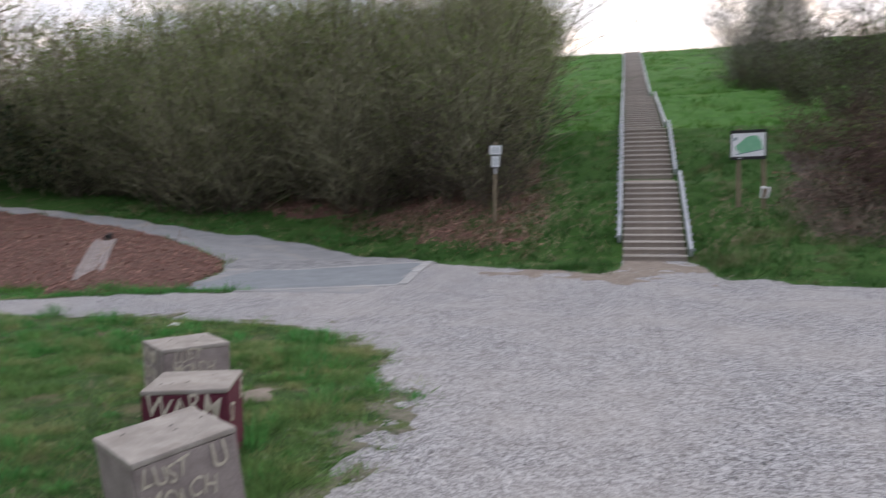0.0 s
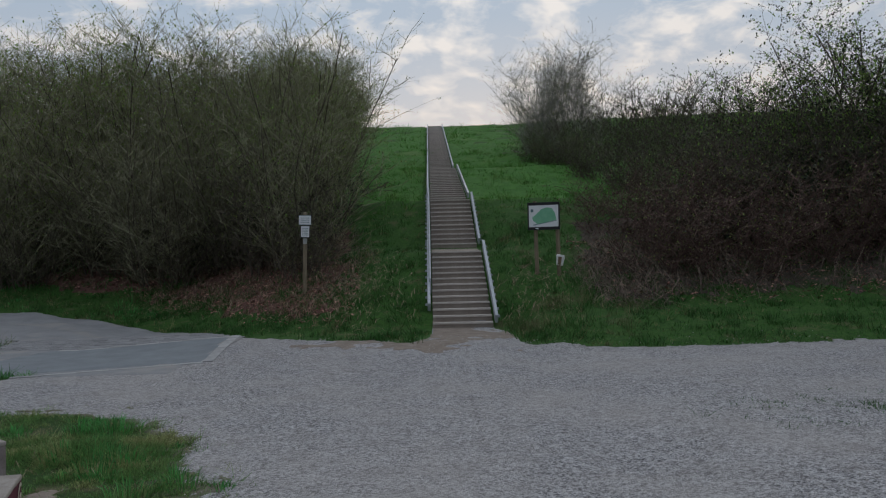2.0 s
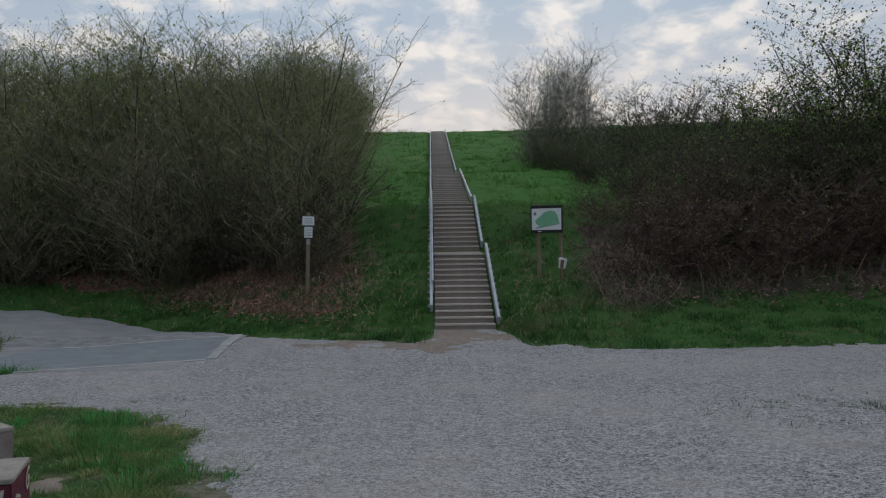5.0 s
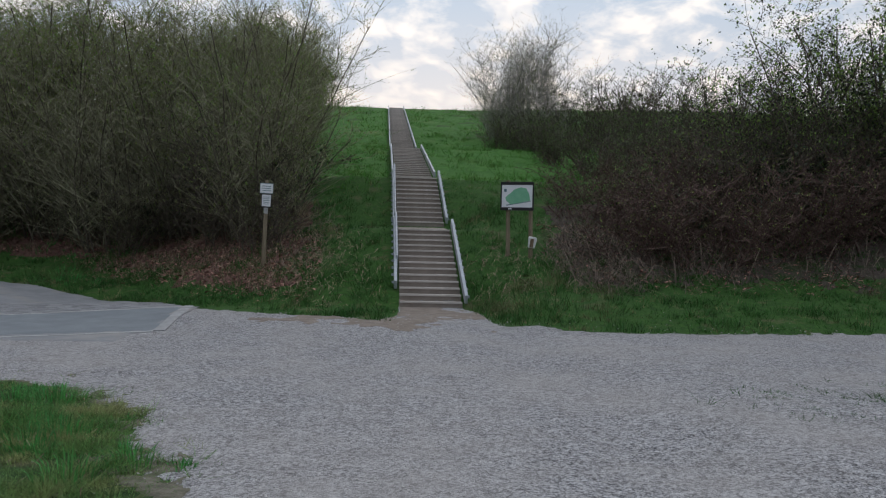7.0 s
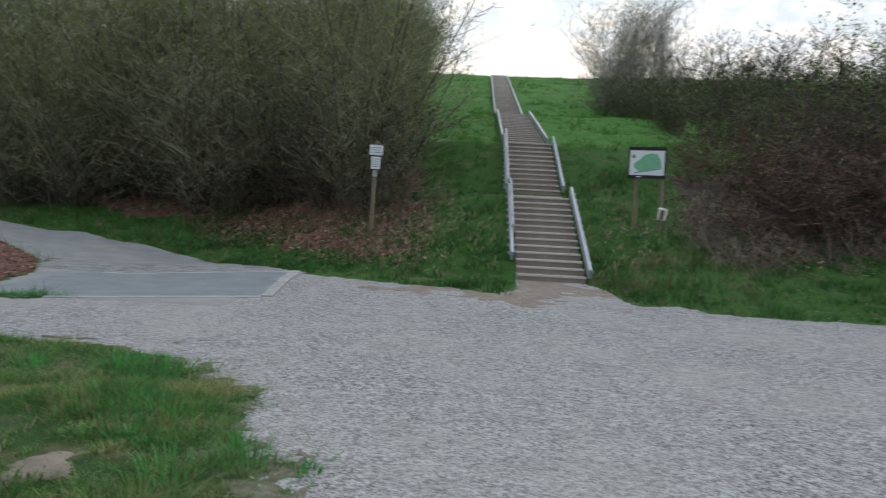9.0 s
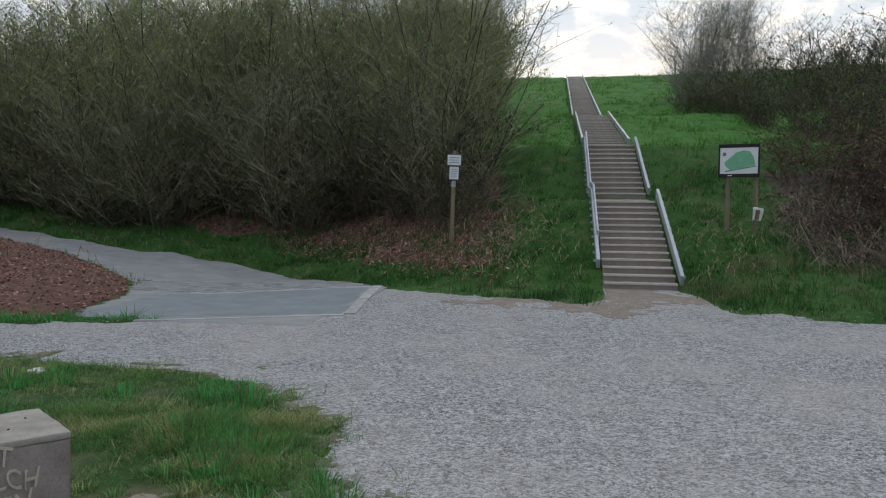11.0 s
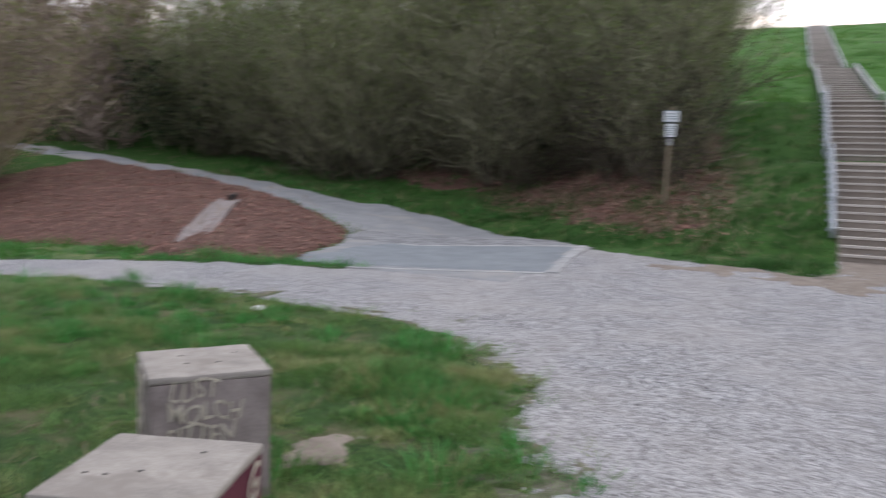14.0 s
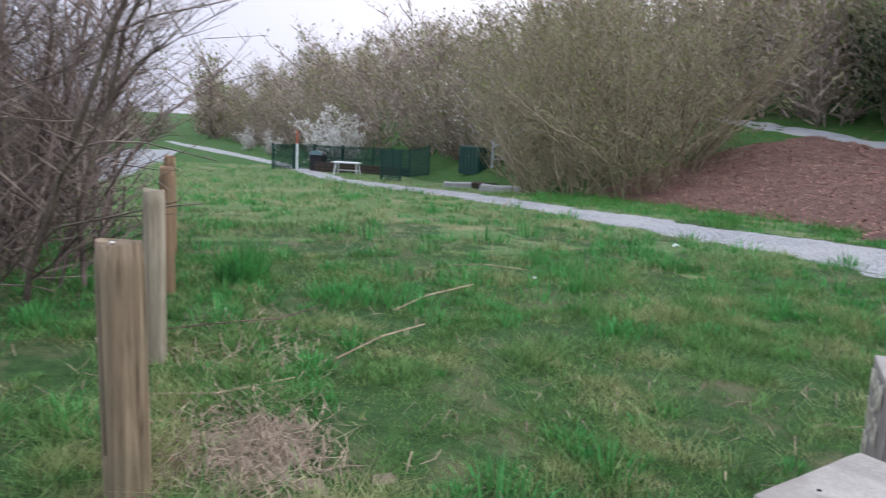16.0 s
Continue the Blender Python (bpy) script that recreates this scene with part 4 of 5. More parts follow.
def frames_of(d):
    d = d / np.maximum(np.linalg.norm(d, axis=1, keepdims=True), 1e-9)
    helper = np.where(np.abs(d[:, 2:3]) > 0.9, np.array([[1.0, 0, 0]]), np.array([[0, 0, 1.0]]))
    u = np.cross(d, helper)
    u /= np.linalg.norm(u, axis=1, keepdims=True)
    return d, u, np.cross(d, u)


def tubes(name, segs, mat):
    p, q, r0, r1 = segs[:, 0:3], segs[:, 3:6], segs[:, 6:7], segs[:, 7:8]
    d, u, v = frames_of(q - p)
    co = []
    for base, r in ((p, r0), (q + d * r1, r1)):
        for a in (0.0, 2.094, 4.189):
            co.append(base + r * (math.cos(a) * u + math.sin(a) * v))
    n = len(segs)
    co = np.stack(co, 1).reshape(-1, 3)
    k = np.arange(n)[:, None] * 6
    faces = np.concatenate([k + np.array([[0, 1, 4, 3]]), k + np.array([[1, 2, 5, 4]]), k + np.array([[2, 0, 3, 5]])])
    return arrays_mesh(name, co, faces, mat)


def ribbons(name, segs, mat, rs, widen=1.0, widest=0.010):
    p, q, r0, r1 = segs[:, 0:3], segs[:, 3:6], np.minimum(segs[:, 6:7] * widen, widest), np.minimum(segs[:, 7:8] * widen, widest)
    d, u, v = frames_of(q - p)
    a = rs.uniform(0, 6.283, (len(segs), 1))
    s = np.cos(a) * u + np.sin(a) * v
    co = np.stack([p - s * r0, p + s * r0, q + s * r1, q - s * r1], 1).reshape(-1, 3)
    return arrays_mesh(name, co, np.arange(len(segs) * 4).reshape(-1, 4), mat)


def leaves(name, at, size, mat, rs, long=1.7):
    n = len(at)
    d, u, v = frames_of(rs.normal(0, 1, (n, 3)))
    s = size * rs.uniform(0.5, 1.3, (n, 1))
    tip, mid = at + d * s * long, at + d * s * long * 0.5
    co = np.stack([at, mid + u * s * 0.5, tip, mid - u * s * 0.5], 1).reshape(-1, 3)
    return arrays_mesh(name, co, np.arange(n * 4).reshape(-1, 4), mat)


def shrub_kind(name, seed, label, category, group, bark, leaf_mats, leaf_size, leaf_count, tube_level=1, widen=1.0, widest=0.010, top=0.0, stem=None, **how):
    """One shrub as a thing: stems, twigs and leaves."""
    rs = np.random.RandomState(seed)
    segs, tips = grow(seed, **how)
    ob = thing(name, pose(0, 0, 0), label, category, group)
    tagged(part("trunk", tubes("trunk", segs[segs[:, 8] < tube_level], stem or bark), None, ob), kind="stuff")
    tagged(part("twig_mass", ribbons("twig_mass", segs[segs[:, 8] >= tube_level], bark, rs, widen, widest), None, ob), kind="stuff")
    for mat, share in leaf_mats:
        high = np.clip(tips[:, 2] / tips[:, 2].max(), 0.02, 1) ** top
        pick = tips[rs.choice(len(tips), int(leaf_count * share), p=high / high.sum())]
        tagged(part("crown", leaves("crown", pick[:, :3] + rs.normal(0, 0.05, (len(pick), 3)), leaf_size, mat, rs), None, ob), kind="stuff")
    return ob


def plant(ob, places, rnd):
    """The first stands at the first place, copies of it at the others."""
    for i, (x, y, s) in enumerate(places):
        m = pose(x, y, height(x, y), rnd.uniform(-4, 4), rnd.uniform(-4, 4), rnd.uniform(0, 360)) @ Matrix.Diagonal((s * rnd.uniform(0.9, 1.1), s * rnd.uniform(0.9, 1.1), s * rnd.uniform(0.9, 1.12), 1))
        if i:
            copy_thing(ob, m)
        else:
            first = m
    ob.matrix_basis = first


HEDGE = dict(stems=24, lean=0.44, branch=2.1, twigs=2.4, base=1.15, droop=0.03, even=0.84, curve=0.10, thick=0.034)
GREEN = "dense thicket shrub, grey twigs with olive spring buds, on the hillside"
BARE = "bare grey-brown thicket shrub with crossing stems on the hillside"
kinds_left = [
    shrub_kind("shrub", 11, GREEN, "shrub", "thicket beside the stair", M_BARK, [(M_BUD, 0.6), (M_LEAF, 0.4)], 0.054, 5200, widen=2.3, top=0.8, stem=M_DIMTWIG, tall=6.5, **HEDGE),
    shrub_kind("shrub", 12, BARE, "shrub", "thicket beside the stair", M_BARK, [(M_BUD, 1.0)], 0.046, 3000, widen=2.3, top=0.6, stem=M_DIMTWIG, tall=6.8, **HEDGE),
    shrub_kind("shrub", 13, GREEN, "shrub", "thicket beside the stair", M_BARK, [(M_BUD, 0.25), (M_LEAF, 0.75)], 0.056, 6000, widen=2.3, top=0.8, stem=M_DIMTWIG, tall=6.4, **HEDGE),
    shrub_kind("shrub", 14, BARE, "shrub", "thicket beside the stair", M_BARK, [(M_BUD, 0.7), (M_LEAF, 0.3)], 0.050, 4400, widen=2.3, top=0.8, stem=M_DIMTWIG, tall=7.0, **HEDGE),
]
evergreen = shrub_kind("evergreen_shrub", 15, "dark evergreen bush added to deepen the thicket's inner shade", "shrub", "dark undergrowth", M_BARK, [(M_IVY, 1.0)], 0.095, 2600, tall=2.6, stems=12, lean=0.7, branch=1.6, twigs=1.2, base=0.7)
birch = shrub_kind("young_birch", 16, "slender bare young birch with hanging twigs", "tree", "birches on the hill", M_BIRCH, [(M_BUD, 1.0)], 0.045, 1500, widen=1.5, tall=6.8, stems=8, lean=0.2, branch=2.6, twigs=2.4, base=0.9, droop=0.05, thick=0.035, first=0.03)

rnd = random.Random(5)
spots = [[], [], [], []]
dark_spots = []
for row, (off, gap) in enumerate(((4.2, 2.1), (6.6, 2.5), (9.6, 3.0), (13.5, 5.5))):
    x = -4.4 - 0.25 * row
    while x > (-26 if row < 2 else -23):
        far = float(np.interp(x, FAR_EDGE_X, FAR_EDGE_Y))
        o = off + (0.9 if x > -7 else 0.0) - (1.4 if x < -12 else 0.0) + rnd.uniform(-0.5, 0.5)
        k = rnd.choice((0, 1, 1, 3) if row == 0 and -11 < x < -5 else (0, 2, 2, 3) if x < -14 or x > -6.5 else (0, 0, 1, 2, 3))
        s = rnd.uniform(0.88, 1.08) * (0.86 if row == 0 else 1.0)
        s *= lerp(0.74, 1.0, float(smooth(-4.5, -10.0, x))) * (0.93 if x < -12 else 1.0)
        spots[k].append((x, far + o, s))
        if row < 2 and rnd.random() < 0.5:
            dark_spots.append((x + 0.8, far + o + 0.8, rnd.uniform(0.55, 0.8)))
        x -= gap * rnd.uniform(0.85, 1.2)
# The thicket's edge runs up the hill beside the grass of the stair.
for y, x, s in ((9.5, -4.1, 0.9), (12, -4.3, 0.95), (14.5, -4.4, 0.9), (17.5, -4.6, 0.95), (21, -4.9, 1.0), (25, -5.2, 1.0), (30, -6.0, 1.05)):
    spots[rnd.choice((2, 2, 0))].append((x - 0.75, y, s * 0.72))
    spots[rnd.choice((0, 3))].append((x - 2.8, y + 1, s * 0.85))
for ob, at in zip(kinds_left, spots):
    plant(ob, at, rnd)
# Dim low shrubs added so the thicket's foot reads as shaded.
undergrowth = shrub_kind("undergrowth", 17, "low tangle of brown twigs, dimmed for the thicket's inner shade", "shrub", "undergrowth at the thicket's foot", M_DIMTWIG, [(M_BUD, 0.5), (M_IVY, 0.5)], 0.045, 900, widen=2.2, tall=2.5, stems=20, lean=0.5, branch=1.5, twigs=1.5, base=0.9, droop=0.06, thick=0.016, first=0.05)
low_spots = []
x = -3.9
while x > -24:
    far = float(np.interp(x, FAR_EDGE_X, FAR_EDGE_Y))
    o = 4.0 + (0.9 if x > -7 else 0.0) - (1.5 if x < -12 else 0.0)
    low_spots += [(x, far + o + rnd.uniform(-0.4, 0.4), rnd.uniform(0.65, 1.0)), (x - 0.6, far + o + 1.4, rnd.uniform(0.9, 1.2))]
    x -= 1.35
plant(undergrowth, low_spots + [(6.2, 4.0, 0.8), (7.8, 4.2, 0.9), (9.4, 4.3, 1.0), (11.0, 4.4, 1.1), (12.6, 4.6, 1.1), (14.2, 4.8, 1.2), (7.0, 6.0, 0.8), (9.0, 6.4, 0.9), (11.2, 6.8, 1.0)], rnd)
# Evergreens added among the shrubs to darken the thickets' interiors.
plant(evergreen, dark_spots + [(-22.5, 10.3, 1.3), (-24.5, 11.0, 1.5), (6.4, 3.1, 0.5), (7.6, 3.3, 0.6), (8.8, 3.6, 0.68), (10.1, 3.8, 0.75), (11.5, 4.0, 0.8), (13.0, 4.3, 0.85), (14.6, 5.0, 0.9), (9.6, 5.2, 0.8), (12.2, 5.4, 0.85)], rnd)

# Birches behind the crest of the thicket and a clump up the slope.
plant(birch, [(-14.5, 17.5, 0.85), (-11.8, 16.5, 0.8), (-7.6, 16.5, 0.66), (-8.8, 17, 0.72), (7.6, 33, 1.08), (8.6, 34, 1.12), (6.6, 34.5, 0.9), (9.6, 33, 0.94), (8.0, 32, 1.0), (6.0, 33, 0.6), (10.2, 34.5, 0.7), (7.2, 35, 0.9), (9.2, 32.4, 0.8), (8.4, 35, 0.95), (-18, 17, 0.85), (-22, 15, 0.8)], rnd)

BR = "tangled brownish-red bramble with arching bare canes on the slope"
bramble = [shrub_kind("bramble", 21 + i, BR, "bramble", "bramble thicket", M_CANE, [(M_BUD, 0.5), (M_IVY, 0.5)], 0.038, 900, widen=2.4, tall=2.3 + 0.3 * i, stems=26, lean=0.9, branch=1.4, twigs=1.0, base=0.9, droop=0.10, thick=0.013, curve=0.12) for i in range(2)]
grey = shrub_kind("shrub", 31, "grey twiggy hillside shrub with sparse green leaves", "shrub", "thicket beside the board", M_DIMTWIG, [(M_LEAF, 0.35), (M_IVY, 0.65)], 0.050, 2600, widen=2.4, tall=3.4, stems=16, lean=0.7, branch=1.6, twigs=1.5, base=0.7)
leafy = shrub_kind("small_tree", 32, "small tree with fresh green leaves against the evening sky", "tree", "trees beside the board", M_DIMTWIG, [(M_LEAF, 0.45), (M_IVY, 0.55)], 0.056, 7500, tall=6.4, stems=8, lean=0.6, branch=2.0, twigs=2.2, base=0.4, thick=0.045, first=0.25)
plant(bramble[0], [(4.9, 2.0, 0.85), (6.3, 1.6, 0.95), (7.9, 2.0, 1.0), (9.4, 2.6, 1.0), (5.8, 3.4, 0.95), (11.2, 2.9, 1.05), (4.6, 4.6, 0.75), (13, 3.4, 1.0)], rnd)
plant(bramble[1], [(5.5, 2.4, 0.8), (7.1, 2.6, 0.95), (8.7, 3.0, 1.0), (10.3, 3.4, 1.05), (6.6, 4.6, 0.9), (12.2, 3.6, 1.1), (5.0, 6.4, 0.7), (8.0, 5.0, 0.9)], rnd)
plant(grey, [(7.4, 4.4, 0.8), (9.2, 4.9, 0.95), (11.0, 4.8, 1.0), (12.9, 5.0, 1.05), (6.6, 7.2, 0.62), (8.6, 7.4, 0.78), (10.6, 7.6, 0.9), (14.6, 5.6, 1.1), (13.0, 8.0, 1.0), (15.5, 8.5, 1.0), (7.4, 10.5, 0.6), (9.4, 11.5, 0.7), (12, 12, 0.8), (5.9, 24.5, 0.5), (6.3, 20.5, 0.5), (6.0, 17, 0.45), (6.4, 27, 0.7), (8.2, 27.5, 0.85), (10.2, 28, 1.0), (12.5, 27, 1.1), (5.4, 29, 0.62), (14.5, 26, 1.2), (17, 24, 1.3), (20, 22, 1.4), (11.4, 30, 1.3), (13.4, 30, 1.35), (15.6, 28.5, 1.4), (18.4, 27, 1.4)] + [(lerp(6.2, 8.2, i % 2) + 2.3 * (i // 4) + 0.6 * (j % 2), 9.5 + 3.1 * j + (i % 3), 0.62 + 0.05 * (i % 4)) for j in range(6) for i in (0, 5, 10, 15)], rnd)
plant(leafy, [(10.6, 5.4, 0.8), (11.8, 5.8, 0.9), (12.9, 5.6, 0.95), (14.3, 5.8, 1.1), (13.6, 6.8, 1.0), (15.8, 6.0, 1.1), (17.5, 8, 1.1)], rnd)

# The bare shrubs over the mulch bank, and the hedge beside the posts.
big_bare = shrub_kind("shrub", 41, "tall spreading bare shrub with faint green buds over the leafy bank", "shrub", "shrubs over the leafy bank", M_TWIG, [(M_FARBUD, 0.75), (M_BUD, 0.25)], 0.055, 3600, widen=1.6, tall=5.6, stems=15, lean=0.75, branch=1.6, twigs=1.6, base=0.8, thick=0.04)
plant(big_bare, [(-21.6, -1.9, 0.95), (-23.6, -2.7, 0.9), (-25.4, -1.0, 1.0), (-22.8, 0.2, 1.0), (-26.4, -3.0, 0.9), (-28.8, -1.6, 1.0), (-24.6, 1.8, 1.05), (-28, 1.6, 1.1), (-31.5, 0.4, 1.25), (-33, 3.2, 1.45), (-37, 4.5, 1.5), (-30.2, 3.0, 1.35), (-36, 1.4, 0.9), (-39.8, 2.6, 1.0), (-42.5, 3.6, 1.1), (-46, 3.4, 1.1), (-49.5, 1.5, 1.0), (-34.0, -0.9, 0.7)], rnd)
near_hedge = [shrub_kind("hedge_shrub", 51 + i, "bare brown roadside shrub with dense crossing twigs", "shrub", "hedge beside the posts", M_HEDGE, [(M_BUD, 1.0)], 0.014, 900, tube_level=2, tall=3.9, stems=24, lean=0.36, branch=2.1, twigs=2.2, base=0.85, thick=0.027, curve=0.14, droop=0.04, first=0.02) for i in range(2)]
plant(near_hedge[0], [(-8.1, -15.3, 1.0), (-12.4, -15.8, 0.9)], random.Random(3))
plant(near_hedge[1], [(-9.5, -15.2, 1.0), (-10.8, -16.0, 0.9)], random.Random(4))

# Far growth along the path: low detail, distance haze put into bark and leaf colour.
FAR = dict(stems=9, lean=0.5, branch=1.6, twigs=1.0, base=0.9, thick=0.05, droop=0.05)
far_kinds = [
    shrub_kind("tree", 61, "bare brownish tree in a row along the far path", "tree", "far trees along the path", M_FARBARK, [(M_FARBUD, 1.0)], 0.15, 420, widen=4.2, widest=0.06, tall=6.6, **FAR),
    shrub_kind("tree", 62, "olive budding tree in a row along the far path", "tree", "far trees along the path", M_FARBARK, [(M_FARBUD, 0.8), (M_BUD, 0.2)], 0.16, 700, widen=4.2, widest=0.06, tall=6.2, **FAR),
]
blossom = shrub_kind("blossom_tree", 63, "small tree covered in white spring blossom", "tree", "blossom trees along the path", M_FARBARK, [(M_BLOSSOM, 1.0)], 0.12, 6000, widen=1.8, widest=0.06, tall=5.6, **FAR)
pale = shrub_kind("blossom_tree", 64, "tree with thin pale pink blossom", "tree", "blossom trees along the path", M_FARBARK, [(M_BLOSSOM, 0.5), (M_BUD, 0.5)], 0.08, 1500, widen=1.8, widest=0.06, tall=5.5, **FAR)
far_spots = [[], []]
for x in range(-40, -150, -6):
    base_y = float(np.interp(x, [-150, -100, -60, -40], [-14, -7.5, -1.0, 2.0]))
    for k, off in enumerate((2.5, 8, 16, 25)):
        if k == 0 and x > -50:
            continue
        far_spots[rnd.randint(0, 1)].append((x + rnd.uniform(-2, 2), base_y + off + rnd.uniform(-1.5, 1.5), rnd.uniform(0.95, 1.3) * (1 + 0.12 * k)))
for x in range(-150, -330, -18):
    for off in (0, 18, 36):
        far_spots[rnd.randint(0, 1)].append((x + rnd.uniform(-4, 4), -12 + off + rnd.uniform(-4, 4), rnd.uniform(1.9, 2.7)))
for x in range(-26, -46, -3):
    for off in (1.6, 4.5, 9.0):
        far_spots[rnd.randint(0, 1)].append((x + rnd.uniform(-1, 1), float(np.interp(x, FAR_EDGE_X, FAR_EDGE_Y)) + off + rnd.uniform(-0.4, 0.6), rnd.uniform(0.85, 1.1)))
for i, x in enumerate(range(-38, -60, -2)):
    far_spots[i % 2].append((x, 0.3 + 0.8 * (i % 3), 0.62 + 0.06 * (i % 4)))
for i, x in enumerate(range(-26, -150, -5)):
    far_spots[i % 2].append((x + rnd.uniform(-1.5, 1.5), -25.5 - 2.5 * (i % 2) + rnd.uniform(-0.6, 0.6), rnd.uniform(0.42, 0.62)))
for i in range(14):
    far_spots[i % 2].append((-185 - 20 * (i % 3), -24 - 7 * i, rnd.uniform(1.1, 1.7)))
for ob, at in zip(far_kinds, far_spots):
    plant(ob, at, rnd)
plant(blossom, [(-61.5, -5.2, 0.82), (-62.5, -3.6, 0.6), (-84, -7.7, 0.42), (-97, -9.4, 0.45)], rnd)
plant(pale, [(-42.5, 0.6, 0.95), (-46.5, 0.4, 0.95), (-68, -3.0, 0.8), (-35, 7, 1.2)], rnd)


# ---- grass, straw, leaves and pebbles ----
def blades(name, n, x0, x1, y0, y1, tall, wide, keep, seed, mat, label, lean=0.9, clump=9):
    """Loose blades in small tufts over a stretch of the ground."""
    rs = np.random.RandomState(seed)
    m = n // clump
    x, y = rs.uniform(x0, x1, m), rs.uniform(y0, y1, m)
    ok = keep(x, y, rs)
    x, y = x[ok], y[ok]
    rank = np.clip(3.4 * (patchy(x, y, 0.45, seed) - 0.5) + 1.6 * (patchy(x, y, 1.7, 3) - 0.5) + 0.95, 0.6, 2.2) * np.clip(0.7 + 3.0 * (patchy(x, y, 0.16, seed + 5) - 0.42), 0.7, 1.7)
    x, y, rank = np.repeat(x, clump), np.repeat(y, clump), np.repeat(rank, clump)
    x, y = x + rs.normal(0, 0.012 + wide * 3.5, len(x)), y + rs.normal(0, 0.012 + wide * 3.5, len(x))
    z = land(x, y)
    h = tall * rank * rs.uniform(0.55, 1.25, len(x))
    a, b = rs.uniform(0, 6.283, len(x)), rs.uniform(0, 6.283, len(x))
    l = np.abs(rs.normal(0, lean, len(x))) * h
    w_ = wide * rs.uniform(0.6, 1.3, len(x))
    p = np.stack([x, y, z - 0.01], 1)
    s = np.stack([np.cos(a), np.sin(a), 0 * a], 1) * w_[:, None] / 2
    q = p + np.stack([np.cos(b) * l, np.sin(b) * l, h], 1)
    co = np.stack([p - s, p + s, q + s * 0.25, q - s * 0.25], 1).reshape(-1, 3)
    return tagged(new(name, arrays_mesh(name, co, np.arange(len(x) * 4).reshape(-1, 4), mat)), label, "grass", kind="stuff")


def hard(x, y):
    """Positive where the ground is gravel, asphalt or mulch."""
    return np.maximum(np.maximum(gravel_part(x, y), ramp_part(x, y)), np.maximum(apron_part(x, y), mulch_part(x, y)))


def meadow(x, y, rs):
    bare = np.hypot((x + 3.54) / 0.23, (y + 10.35) / 0.30)
    straw_ = np.hypot((x + 4.85) / 0.55, (y + 13.3) / 0.40)
    worn = 0.8 + 2.6 * (patchy(x, y, 0.55, 5) - 0.5)
    edge = np.clip(-hard(x, y) / 0.35, 0, 1)
    return (rs.random_sample(len(x)) < np.clip(worn, 0.25, 1) * (0.25 + 0.75 * edge)) & (hard(x, y) < 0.03 + 0.40 * rs.random_sample(len(x)) ** 5) & (bare > 0.2 + 0.95 * rs.random_sample(len(x))) & (straw_ > 0.45 + 0.6 * rs.random_sample(len(x))) & ((x < -4.5) | (y > -14.2))


def bank(x, y, rs):
    worn = 0.75 + 2.6 * (patchy(x, y, 0.8, 6) - 0.5)
    return (rs.random_sample(len(x)) < np.clip(worn, 0.2, 1)) & (hard(x, y) < 0.02) & ((np.abs(x - 0.08) > 0.80) | (y < -0.3))


surface("meadow_turf", -14, -2.0, -17.5, -2.2, 0.08, lambda x, y: np.minimum(-hard(x, y), 0.6 - 9 * ((x > -4.5) & (y < -14.6))), 0.010, M_TURF, "short green meadow turf")
surface("meadow_turf", -60, -8, -17.5, -2.2, 0.2, lambda x, y: np.minimum(-hard(x, y), (-x - 11.5) / 9 + 2.2 * (patchy(x, y, 0.9, 23) - 0.5)), 0.022, M_FARTURF, "green meadow turf paled for distance haze, with yellowed patches")
surface("hill_turf", -9, 18, 5, 75, 0.4, lambda x, y: np.where(np.abs(x - 0.08) < 0.9, -1, (y - 8.5) / 3 + 2.4 * (patchy(x, y, 1.8, 24) - 0.5)), 0.05, M_HILLTURF, "fresh green turf high on the hill")
surface("worn_edge", -7.5, -1.4, -14.5, -6.2, 0.05, lambda x, y: 0.18 - np.abs(gravel_part(x, y) + 0.10) + 0.7 * (patchy(x, y, 0.22, 27) - 0.5) + 0.5 * (patchy(x, y, 0.10, 28) - 0.5), 0.018, M_WORN, "worn stony soil where grass meets gravel")
blades("grass", 290000, -9.5, -2.0, -16, -6.3, 0.042, 0.0075, meadow, 1, M_GRASS, "short green meadow grass with darker tufts", 1.5)
blades("grass", 240000, -7.0, -2.0, -14.2, -8.5, 0.048, 0.0065, meadow, 51, M_GRASS, "thick green turf round the blocks", 1.3)
blades("dry_grass", 36000, -14, -2.0, -16, -6.3, 0.040, 0.0055, meadow, 31, M_DRYGRASS, "yellowed grass between the green tufts", 1.8)
blades("dry_grass", 9000, -9, 9, -3.2, 8, 0.10, 0.008, bank, 32, M_DRYGRASS, "yellowed grass on the bank")
blades("grass", 110000, -20, -8.0, -16.5, -6.6, 0.045, 0.013, meadow, 2, M_FARGRASS, "green meadow grass, tussocks paled for distance haze", 1.4)
blades("grass", 36000, -60, -20, -17, -4, 0.10, 0.022, meadow, 3, M_FARGRASS, "far green meadow grass paled for haze")
blades("grass", 18000, -24, -8.5, -6.0, -2.2, 0.11, 0.011, meadow, 4, M_HILLGRASS, "green verge between path and leafy bank")
blades("grass", 115000, -9, 14, -3.2, 7.5, 0.105, 0.012, bank, 5, M_BANKGRASS, "rough green grass on the bank")
blades("grass", 30000, -20, -8, 2, 12, 0.13, 0.014, bank, 6, M_BANKGRASS, "rough grass beside the asphalt way")
blades("grass", 60000, -6, 12, 7.5, 34, 0.13, 0.022, bank, 7, M_HILLGRASS, "fresh green grass high on the hill")
blades("grass", 24000, -8, 16, 34, 70, 0.16, 0.045, bank, 17, M_HILLGRASS, "fresh green grass below the hilltop")
